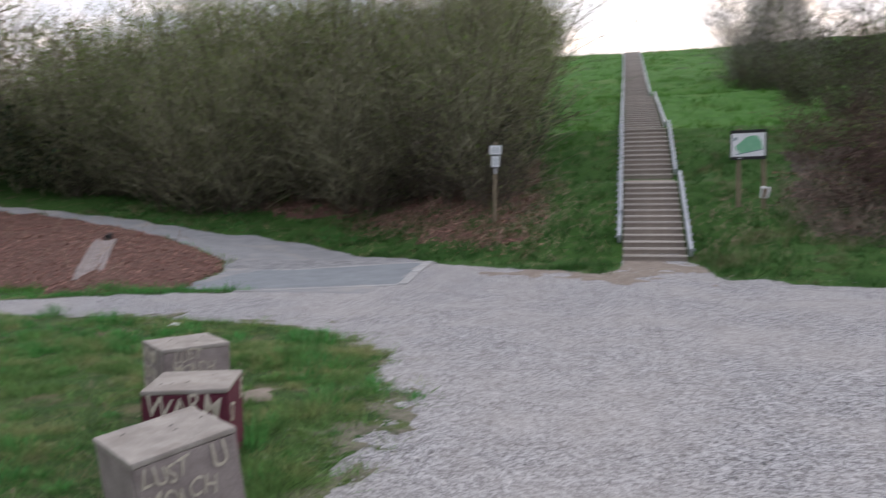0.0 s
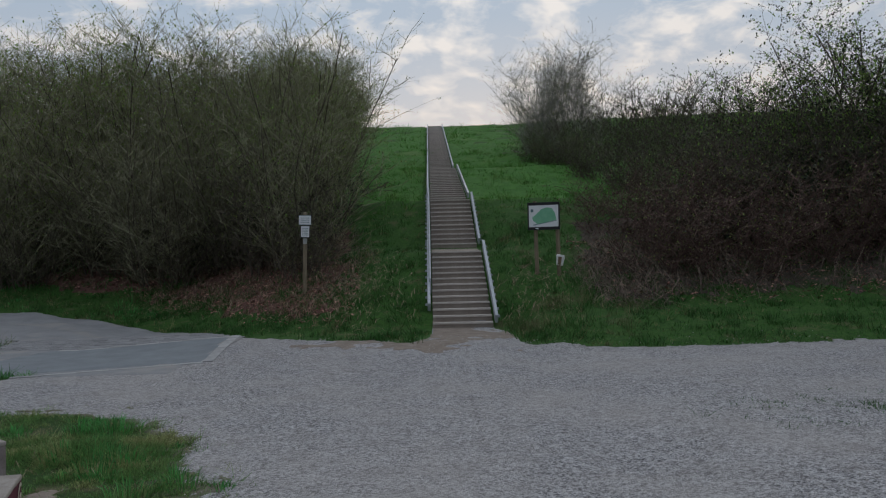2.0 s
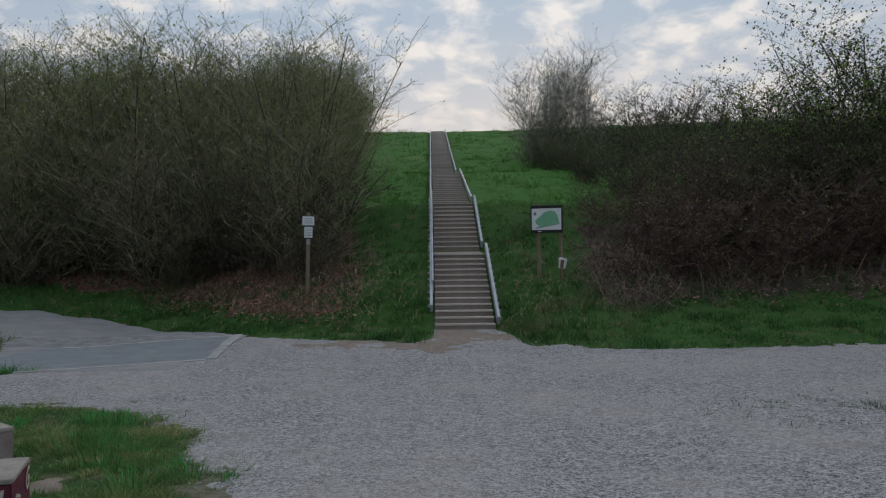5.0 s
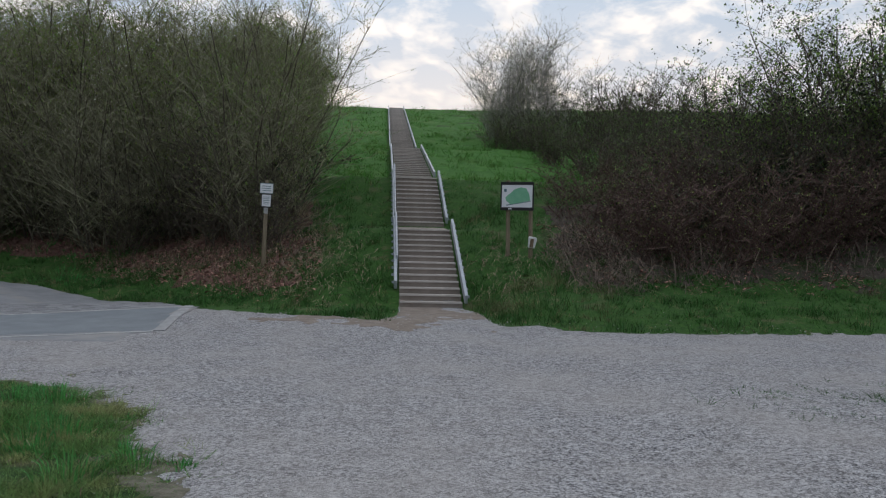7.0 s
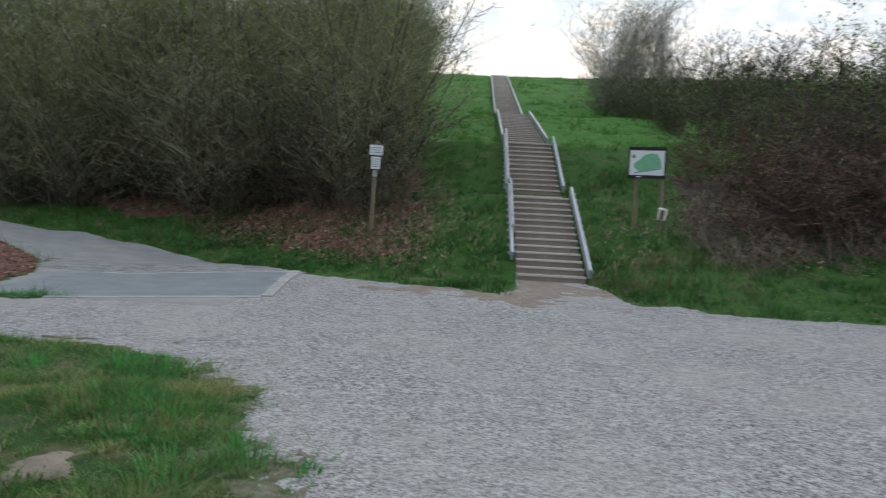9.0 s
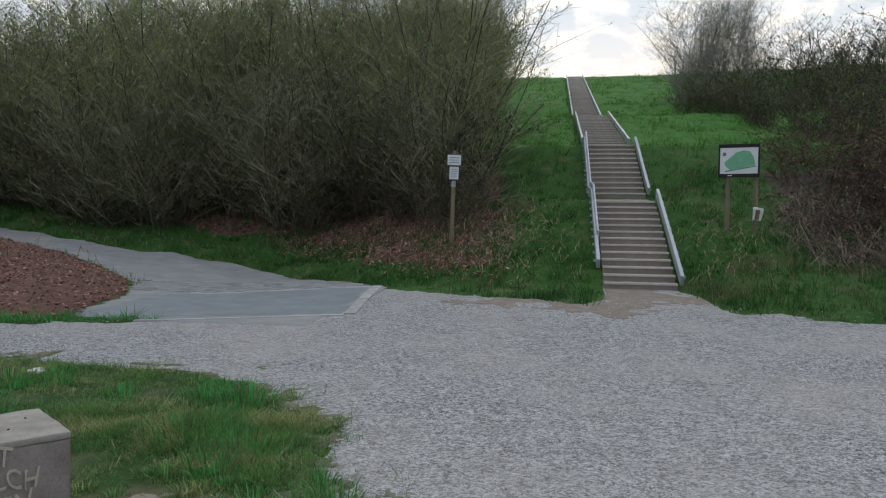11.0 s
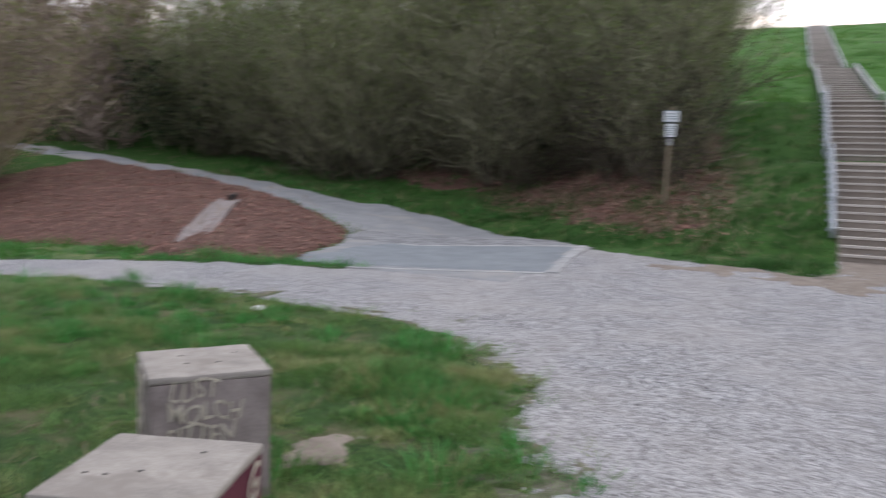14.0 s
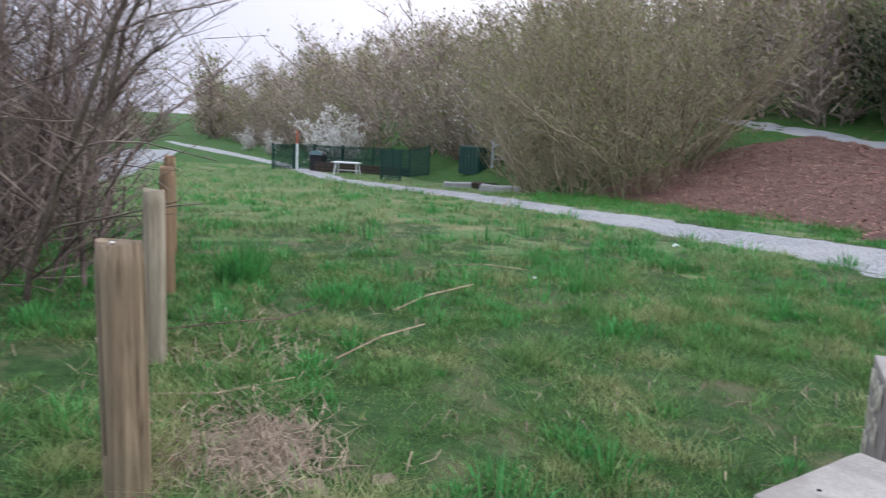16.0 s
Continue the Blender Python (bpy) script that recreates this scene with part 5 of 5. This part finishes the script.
blades("dry_grass", 7000, -20, -7, 1.5, 11, 0.12, 0.010, bank, 33, M_DRYGRASS, "yellowed grass beside the asphalt way")
blades("grass", 18000, 2.0, 5.5, -9.8, -6.8, 0.035, 0.007, lambda x, y, rs: rs.random_sample(len(x)) < 2.4 * (patchy(x, y, 0.45, 26) - 0.36) * smooth(1.1, 0.4, np.hypot((x - 3.75) / 1.6, (y + 8.3) / 1.4)), 8, M_BANKGRASS, "thin worn grass growing through gravel")
blades("grass", 9000, -10.5, -6.7, -5.4, -3.7, 0.13, 0.012, lambda x, y, rs: np.abs(y - np.interp(x, [-10.5, -8.5, -6.9], [-4.95, -4.36, -3.98])) < 0.22 * smooth(-6.6, -7.6, x), 11, M_TUFT, "dark grass tongue beside the gravel")
blades("grass", 5000, -10.9, -8.3, -3.0, 1.5, 0.09, 0.010, lambda x, y, rs: np.abs(y + 0.1 - np.interp(x, NEAR_EDGE_X, NEAR_EDGE_Y)) < 0.28 * patchy(x, y, 0.5, 9), 13, M_TUFT, "grass fringe between leaf litter and asphalt")
blades("grass", 900, -11.2, -9.4, -0.4, 2.0, 0.14, 0.010, lambda x, y, rs: np.abs((y - 0.5) - 1.0 * (-x - 9.95) ) < 0.25, 12, M_GRASS, "grass fringe beside the asphalt")


def tufts(name, n, x0, x1, y0, y1, tall, wide, each, keep, seed, label, mat=M_TUFT):
    """Separate tufts whose blades spread from one root."""
    rs = np.random.RandomState(seed)
    x, y = rs.uniform(x0, x1, n), rs.uniform(y0, y1, n)
    ok = keep(x, y, rs) & (patchy(x, y, 1.1, 21) > 0.36)
    x, y = x[ok], y[ok]
    big_ = np.repeat(np.clip(rs.lognormal(0, 0.42, len(x)), 0.4, 2.1), each)
    x, y = np.repeat(x, each), np.repeat(y, each)
    n = len(x)
    b, r = rs.uniform(0, 6.283, n), np.sqrt(rs.random_sample(n))
    h = tall * big_ * (1.15 - 0.6 * r) * rs.uniform(0.7, 1.2, n)
    px_, py_ = x + np.cos(b) * r * tall * 1.05 * big_, y + np.sin(b) * r * tall * 1.05 * big_
    out = (0.2 + 0.75 * r) * h * rs.uniform(0.5, 1.2, n)
    a = b + 1.5708 + rs.normal(0, 0.5, n)
    s = np.stack([np.cos(a), np.sin(a), 0 * a], 1) * (wide * rs.uniform(0.6, 1.3, n))[:, None] / 2
    p = np.stack([px_, py_, land(px_, py_) - 0.01], 1)
    m = p + np.stack([np.cos(b) * out * 0.35, np.sin(b) * out * 0.35, h * 0.7], 1)
    q = p + np.stack([np.cos(b) * out, np.sin(b) * out, h], 1)
    co = np.stack([p - s, p + s, m + s * 0.8, m - s * 0.8, q], 1).reshape(-1, 3)
    k = np.arange(n)[:, None] * 5
    faces = np.concatenate([k + np.array([[0, 1, 2]]), k + np.array([[0, 2, 3]]), k + np.array([[3, 2, 4]])])
    return tagged(new(name, arrays_mesh(name, co, faces, mat)), label, "grass", kind="stuff")


tufts("grass_tussock", 1150, -9.5, -2.1, -16, -6.4, 0.100, 0.0085, 64, meadow, 41, "dark green tufts standing out of short turf")
tufts("grass_tussock", 900, -9.5, -2.1, -16, -6.4, 0.075, 0.007, 50, meadow, 47, "light green tufts of meadow grass", M_GRASS)
tufts("grass_tussock", 700, -21, -9.5, -16.5, -5.6, 0.10, 0.013, 30, meadow, 48, "green tufts across the meadow, paled for haze", M_FARGRASS)
tufts("grass_tussock", 620, -21, -9.5, -16.5, -5.6, 0.125, 0.013, 34, meadow, 42, "dark green tufts across the meadow")
tufts("grass_tussock", 380, -60, -21, -17, -5, 0.20, 0.022, 16, meadow, 43, "far dark tufts in the meadow")
tufts("grass_tussock", 1100, -8.5, 13, -3.0, 7, 0.12, 0.011, 26, bank, 44, "dark green tufts on the bank", M_BANKGRASS)
tufts("grass_tussock", 420, -20, -8, 2, 10, 0.14, 0.014, 20, bank, 45, "dark green tufts beside the asphalt way")
tufts("grass_tussock", 600, -24, -8.5, -6.0, -2.2, 0.13, 0.012, 22, meadow, 46, "dark green verge tufts beside the path")
blades("grass_tussock", 1400, -8.42, -8.05, -13.45, -13.1, 0.15, 0.009, lambda x, y, rs: np.hypot(x + 8.23, y + 13.27) < 0.19, 9, M_TUFT, "tall dark tussock in the meadow", 0.45)
blades("grass_tussock", 1500, -5.75, -5.2, -13.35, -12.95, 0.13, 0.008, lambda x, y, rs: np.hypot((x + 5.47) / 0.27, (y + 13.15) / 0.2) < 1, 10, M_TUFT, "dark tussock beside the posts", 0.5)


def straws(name, n, keep, x0, x1, y0, y1, long, wide, seed, mat, label, rise=0.10):
    """Fallen stalks lying across one another, each bent once."""
    rs = np.random.RandomState(seed)
    x, y = rs.uniform(x0, x1, n), rs.uniform(y0, y1, n)
    ok = keep(x, y, rs)
    x, y = x[ok], y[ok]
    n = len(x)
    a = rs.uniform(0, 6.283, n)
    pts = []
    for f in (0.0, 0.5, 1.0):
        l = long * rs.uniform(0.5, 1.3, n) * f
        px_, py_ = x + np.cos(a + 0.5 * f * rs.normal(0, 1, n)) * l, y + np.sin(a) * l
        pts.append(np.stack([px_, py_, land(px_, py_) + rs.uniform(0.01, rise, n) * (1.5 if f == 0.5 else 0.8)], 1))
    side = np.stack([-np.sin(a), np.cos(a), 0.3 * rs.normal(0, 1, n)], 1) * wide / 2
    co = np.stack([pts[0] - side, pts[0] + side, pts[1] + side, pts[1] - side, pts[2] + side * 0.6, pts[2] - side * 0.6], 1).reshape(-1, 3)
    k = np.arange(n)[:, None] * 6
    faces = np.concatenate([k + np.array([[0, 1, 2, 3]]), k + np.array([[3, 2, 4, 5]])])
    return tagged(new(name, arrays_mesh(name, co, faces, mat)), label, "straw", kind="stuff")


def oval(cx0, cy0, rx_, ry_):
    return lambda x, y, rs: rs.random_sample(len(x)) > np.hypot((x - cx0) / rx_, (y - cy0) / ry_) ** 2


def left_foot(x, y, rs):
    d = y - np.interp(x, FAR_EDGE_X, FAR_EDGE_Y)
    d = d - 1.0 * smooth(-8, -10, x)
    return (d > 1.3) & (d < 5.5) & (rs.random_sample(len(x)) < smooth(1.0, 3.0, d + 0.5 * ripple(x, y, 0.6, 1.0))) & (x < -2.2 - 0.15 * (y - 2))


def right_foot(x, y, rs):
    return (rs.random_sample(len(x)) < 0.9 * smooth(-0.3, 1.0, y + 0.4 * ripple(x, y, 0.6, 2.0)) * smooth(2.6, 3.6, x - 0.25 * (3 - y) * (y < 3) * 0 + 0.3 * ripple(x, y, 0.5)))


straws("straw", 3000, oval(-4.95, -13.35, 0.75, 0.42), -5.8, -4.1, -13.9, -12.8, 0.16, 0.004, 1, M_STRAW, "flattened dry straw beside the posts", 0.065)
surface("bare_patch", -5.9, -4.2, -13.95, -12.8, 0.04, lambda x, y: 0.25 - 0.25 * np.hypot((x + 4.95) / 0.55, (y + 13.38) / 0.33) + 0.9 * (patchy(x, y, 0.16, 12) - 0.5), 0.018, M_DRYSOIL, "bare trodden soil under dry straw")
straws("straw", 900, oval(-6.3, -13.3, 1.2, 0.5), -7.6, -5.0, -13.9, -12.6, 0.22, 0.005, 2, M_STRAW, "thin dry straw among the grass", 0.08)
straws("straw", 1100, right_foot, 6.0, 15, -0.6, 4.2, 0.38, 0.011, 23, M_DEADCANE, "pale dead stalks along the bramble edge", 0.22)
straws("straw", 1700, right_foot, 2.6, 7.5, -0.6, 4.2, 0.34, 0.010, 3, M_DEADCANE, "tangled dry stalks under the brambles", 0.22)
straws("straw", 9000, left_foot, -16, -2.3, 0, 12, 0.26, 0.009, 4, M_STRAW, "dry stalks at the foot of the thicket", 0.16)
straws("straw", 2600, lambda x, y, rs: (hard(x, y) < 0) & (rs.random_sample(len(x)) < 2.5 * (patchy(x, y, 0.9, 8) - 0.35)), -14, -2.2, -15.5, -7, 0.12, 0.005, 5, M_STRAW, "single dry stalks in the meadow", 0.06)
straws("straw", 600, oval(1.75, 1.2, 0.9, 2.2), 1.0, 3.0, -1, 3.5, 0.22, 0.010, 6, M_STRAW, "dry stalks on the worn bank", 0.10)
straws("straw", 1500, oval(-2.9, 4.0, 0.9, 2.6), -3.9, -1.9, 1.4, 6.6, 0.24, 0.010, 26, M_DEADCANE, "dry stalks and dead grass above the notice post", 0.12)
blades("dry_grass", 5000, -4.0, -1.9, 1.2, 6.8, 0.09, 0.010, lambda x, y, rs: rs.random_sample(len(x)) > np.hypot((x + 2.9) / 1.0, (y - 4.0) / 2.7) ** 2, 34, M_DRYGRASS, "yellowed grass above the notice post")
straws("straw", 800, oval(-1.9, 1.8, 1.2, 2.6), -3.2, -0.75, -0.8, 4.5, 0.22, 0.010, 7, M_STRAW, "dry stalks beside the stair", 0.10)
surface("leaf_floor", -16, -2.3, 0, 12, 0.12, lambda x, y: np.minimum(np.minimum(y - np.interp(x, FAR_EDGE_X, FAR_EDGE_Y) - 2.3 - 0.6 * smooth(-8, -10, x), 9 - (y - np.interp(x, FAR_EDGE_X, FAR_EDGE_Y))), -x - 2.9 - 0.12 * (y - 2)) + 2.4 * (patchy(x, y, 1.3, 14) - 0.5) + 0.9 * (patchy(x, y, 0.35, 15) - 0.5), 0.03, M_MULCH, "brown leafy soil under the thicket")
surface("bramble_floor", 3.0, 14, -0.4, 6, 0.12, lambda x, y: np.minimum(y - 0.5, x - 3.4) + 1.4 * (patchy(x, y, 1.0, 16) - 0.5) + 0.6 * (patchy(x, y, 0.3, 18) - 0.5), 0.03, M_DEADSOIL, "brown dead soil under the brambles")
straws("straw", 2600, oval(3.7, 1.5, 1.1, 2.4), 2.5, 5.0, -0.9, 4.2, 0.50, 0.009, 21, M_DEADCANE, "heap of pale dead canes beside the board", 0.20)
straws("dead_canes", 240, oval(4.1, 1.5, 1.3, 2.0), 2.8, 5.4, -0.6, 3.6, 0.85, 0.016, 24, M_DEADCANE, "long pale dead canes heaped beside the board", 0.38)
straws("dead_canes", 160, right_foot, 5.0, 12, 0.2, 2.6, 0.8, 0.014, 25, M_DEADCANE, "pale dead canes leaning out of the brambles", 0.5)
straws("dead_stalks", 500, lambda x, y, rs: mulch_part(x, y) > 0.2, -22, -8, -5, 6, 0.5, 0.008, 8, M_STRAW, "dry stalks standing in leaf litter", 0.35)


def fallen(name, n, keep, x0, x1, y0, y1, size, seed, mat, label):
    rs = np.random.RandomState(seed)
    x, y = rs.uniform(x0, x1, n), rs.uniform(y0, y1, n)
    ok = keep(x, y, rs)
    at = np.stack([x[ok], y[ok], land(x[ok], y[ok]) + rs.uniform(0.02, 0.06, ok.sum())], 1)
    n = len(at)
    nrm = np.stack([rs.normal(0, 0.35, n), rs.normal(0, 0.35, n), np.ones(n)], 1)
    d, u, v = frames_of(nrm)
    a = rs.uniform(0, 6.283, (n, 1))
    e, f = np.cos(a) * u + np.sin(a) * v, -np.sin(a) * u + np.cos(a) * v
    s = size * rs.uniform(0.5, 1.4, (n, 1))
    co = np.stack([at - e * s, at + f * s * 0.5 + d * s * 0.15, at + e * s, at - f * s * 0.5 + d * s * 0.15], 1).reshape(-1, 3)
    return tagged(new(name, arrays_mesh(name, co, np.arange(n * 4).reshape(-1, 4), mat)), label, "leaves", kind="stuff")


fallen("fallen_leaves", 60000, lambda x, y, rs: mulch_part(x, y) > rs.uniform(-0.1, 0.1, len(x)), -24, -7, -6, 7, 0.033, 1, M_LEAFLITTER, "reddish brown fallen leaves on the bank")
fallen("fallen_leaves", 24000, left_foot, -16, -2.3, 0, 12, 0.05, 2, M_LEAFLITTER, "brown fallen leaves under the thicket")
fallen("fallen_leaves", 420, oval(-5.9, -13.6, 1.6, 0.45), -7.5, -4.3, -14.1, -13.1, 0.013, 7, M_LEAFLITTER, "small brown leaves beside the posts")
fallen("fallen_leaves", 2500, right_foot, 2.6, 10, -0.6, 4.2, 0.05, 3, M_LEAFLITTER, "brown fallen leaves under the brambles")


def pebbles(name, n, x0, x1, y0, y1, size, seed):
    rs = np.random.RandomState(seed)
    x, y = rs.uniform(x0, x1, n), rs.uniform(y0, y1, n)
    g = gravel_part(x, y)
    ok = (g > 0) | (rs.random_sample(n) < 0.6 * np.exp(np.minimum(g, 0) / 0.22))
    x, y = x[ok], y[ok]
    n = len(x)
    s = size * rs.uniform(0.5, 1.5, (n, 1, 1)) * rs.uniform(0.6, 1.2, (n, 1, 3)) * np.array([[[1, 1, 0.6]]])
    octa = np.array([[1, 0, 0], [0, 1, 0], [-1, 0, 0], [0, -1, 0], [0, 0, 1], [0, 0, -1]], float)[None] + rs.normal(0, 0.18, (n, 6, 3))
    co = octa * s / 2
    a = rs.uniform(0, 6.283, (n, 1))
    co = np.stack([co[:, :, 0] * np.cos(a) - co[:, :, 1] * np.sin(a), co[:, :, 0] * np.sin(a) + co[:, :, 1] * np.cos(a), co[:, :, 2]], 2)
    co += np.stack([x, y, land(x, y) + 0.014], 1)[:, None]
    tri = np.array([[0, 1, 4], [1, 2, 4], [2, 3, 4], [3, 0, 4]])
    faces = (np.arange(n)[:, None, None] * 6 + tri[None]).reshape(-1, 3)
    return tagged(new(name, arrays_mesh(name, co.reshape(-1, 3), faces, M_PEBBLE)), "loose pale limestone chippings on the path", "gravel", kind="stuff")


pebbles("chippings", 15000, -4.2, 5, -14, -6, 0.020, 1)
pebbles("chippings", 9000, -8, 7, -7, -1, 0.028, 2)
tagged(surface("bare_patch", -4.1, -2.9, -10.9, -9.7, 0.03, lambda x, y: 0.25 - 0.25 * np.hypot((x + 3.56) / 0.17, (y + 10.37) / 0.25) + 0.65 * (patchy(x, y, 0.13, 1) - 0.5), 0.020, M_SAND, "bare sandy patch in the grass"), kind="structure")
tagged(surface("worn_path", -3.2, 1.2, -3.4, 0.3, 0.05, lambda x, y: np.minimum(0.4 - 0.4 * np.hypot((x + 0.7) / 2.0, (y + 1.0) / 1.35) + 0.9 * (patchy(x, y, 0.5, 7) - 0.5), gravel_part(x, y) - 0.02), 0.017, M_SAND, "sandy worn ground before the stair"), kind="structure")


def stick(pts, r, mat, label):
    ob = thing("fallen_twig", pose(0, 0, 0), label, "twig", "twigs lying in the grass")
    bm = bmesh.new()
    for a, b in zip(pts, pts[1:]):
        rod(bm, (a[0], a[1], height(a[0], a[1]) + a[2]), (b[0], b[1], height(b[0], b[1]) + b[2]), r, r * 0.8, 6)
    part("twig", bm, mat, ob)


stick([(-5.95, -12.85, 0.06), (-6.15, -12.55, 0.12), (-6.45, -12.2, 0.10)], 0.006, M_STRAW, "pale dry stalk lying in the grass")
stick([(-6.9, -12.3, 0.08), (-7.15, -12.0, 0.12), (-7.4, -11.55, 0.14)], 0.006, M_STRAW, "thin dry stalk above the meadow grass")
stick([(-6.6, -13.8, 0.08), (-6.55, -13.5, 0.12), (-6.7, -13.1, 0.10), (-6.9, -12.8, 0.13)], 0.005, M_CANE, "reddish bramble cane by the posts")
stick([(-5.6, -13.9, 0.04), (-5.5, -13.5, 0.06), (-5.7, -13.1, 0.05)], 0.006, M_STRAW, "bent straw stalk beside a post")
stick([(-10.9, -10.2, 0.1), (-11.0, -10.0, 0.35), (-11.2, -9.7, 0.55)], 0.006, M_STRAW, "single upright dry stalk in the meadow")
stick([(-8.6, -11.4, 0.06), (-8.4, -11.1, 0.10), (-8.3, -10.7, 0.06)], 0.006, M_STRAW, "dry stalk lying across the meadow")
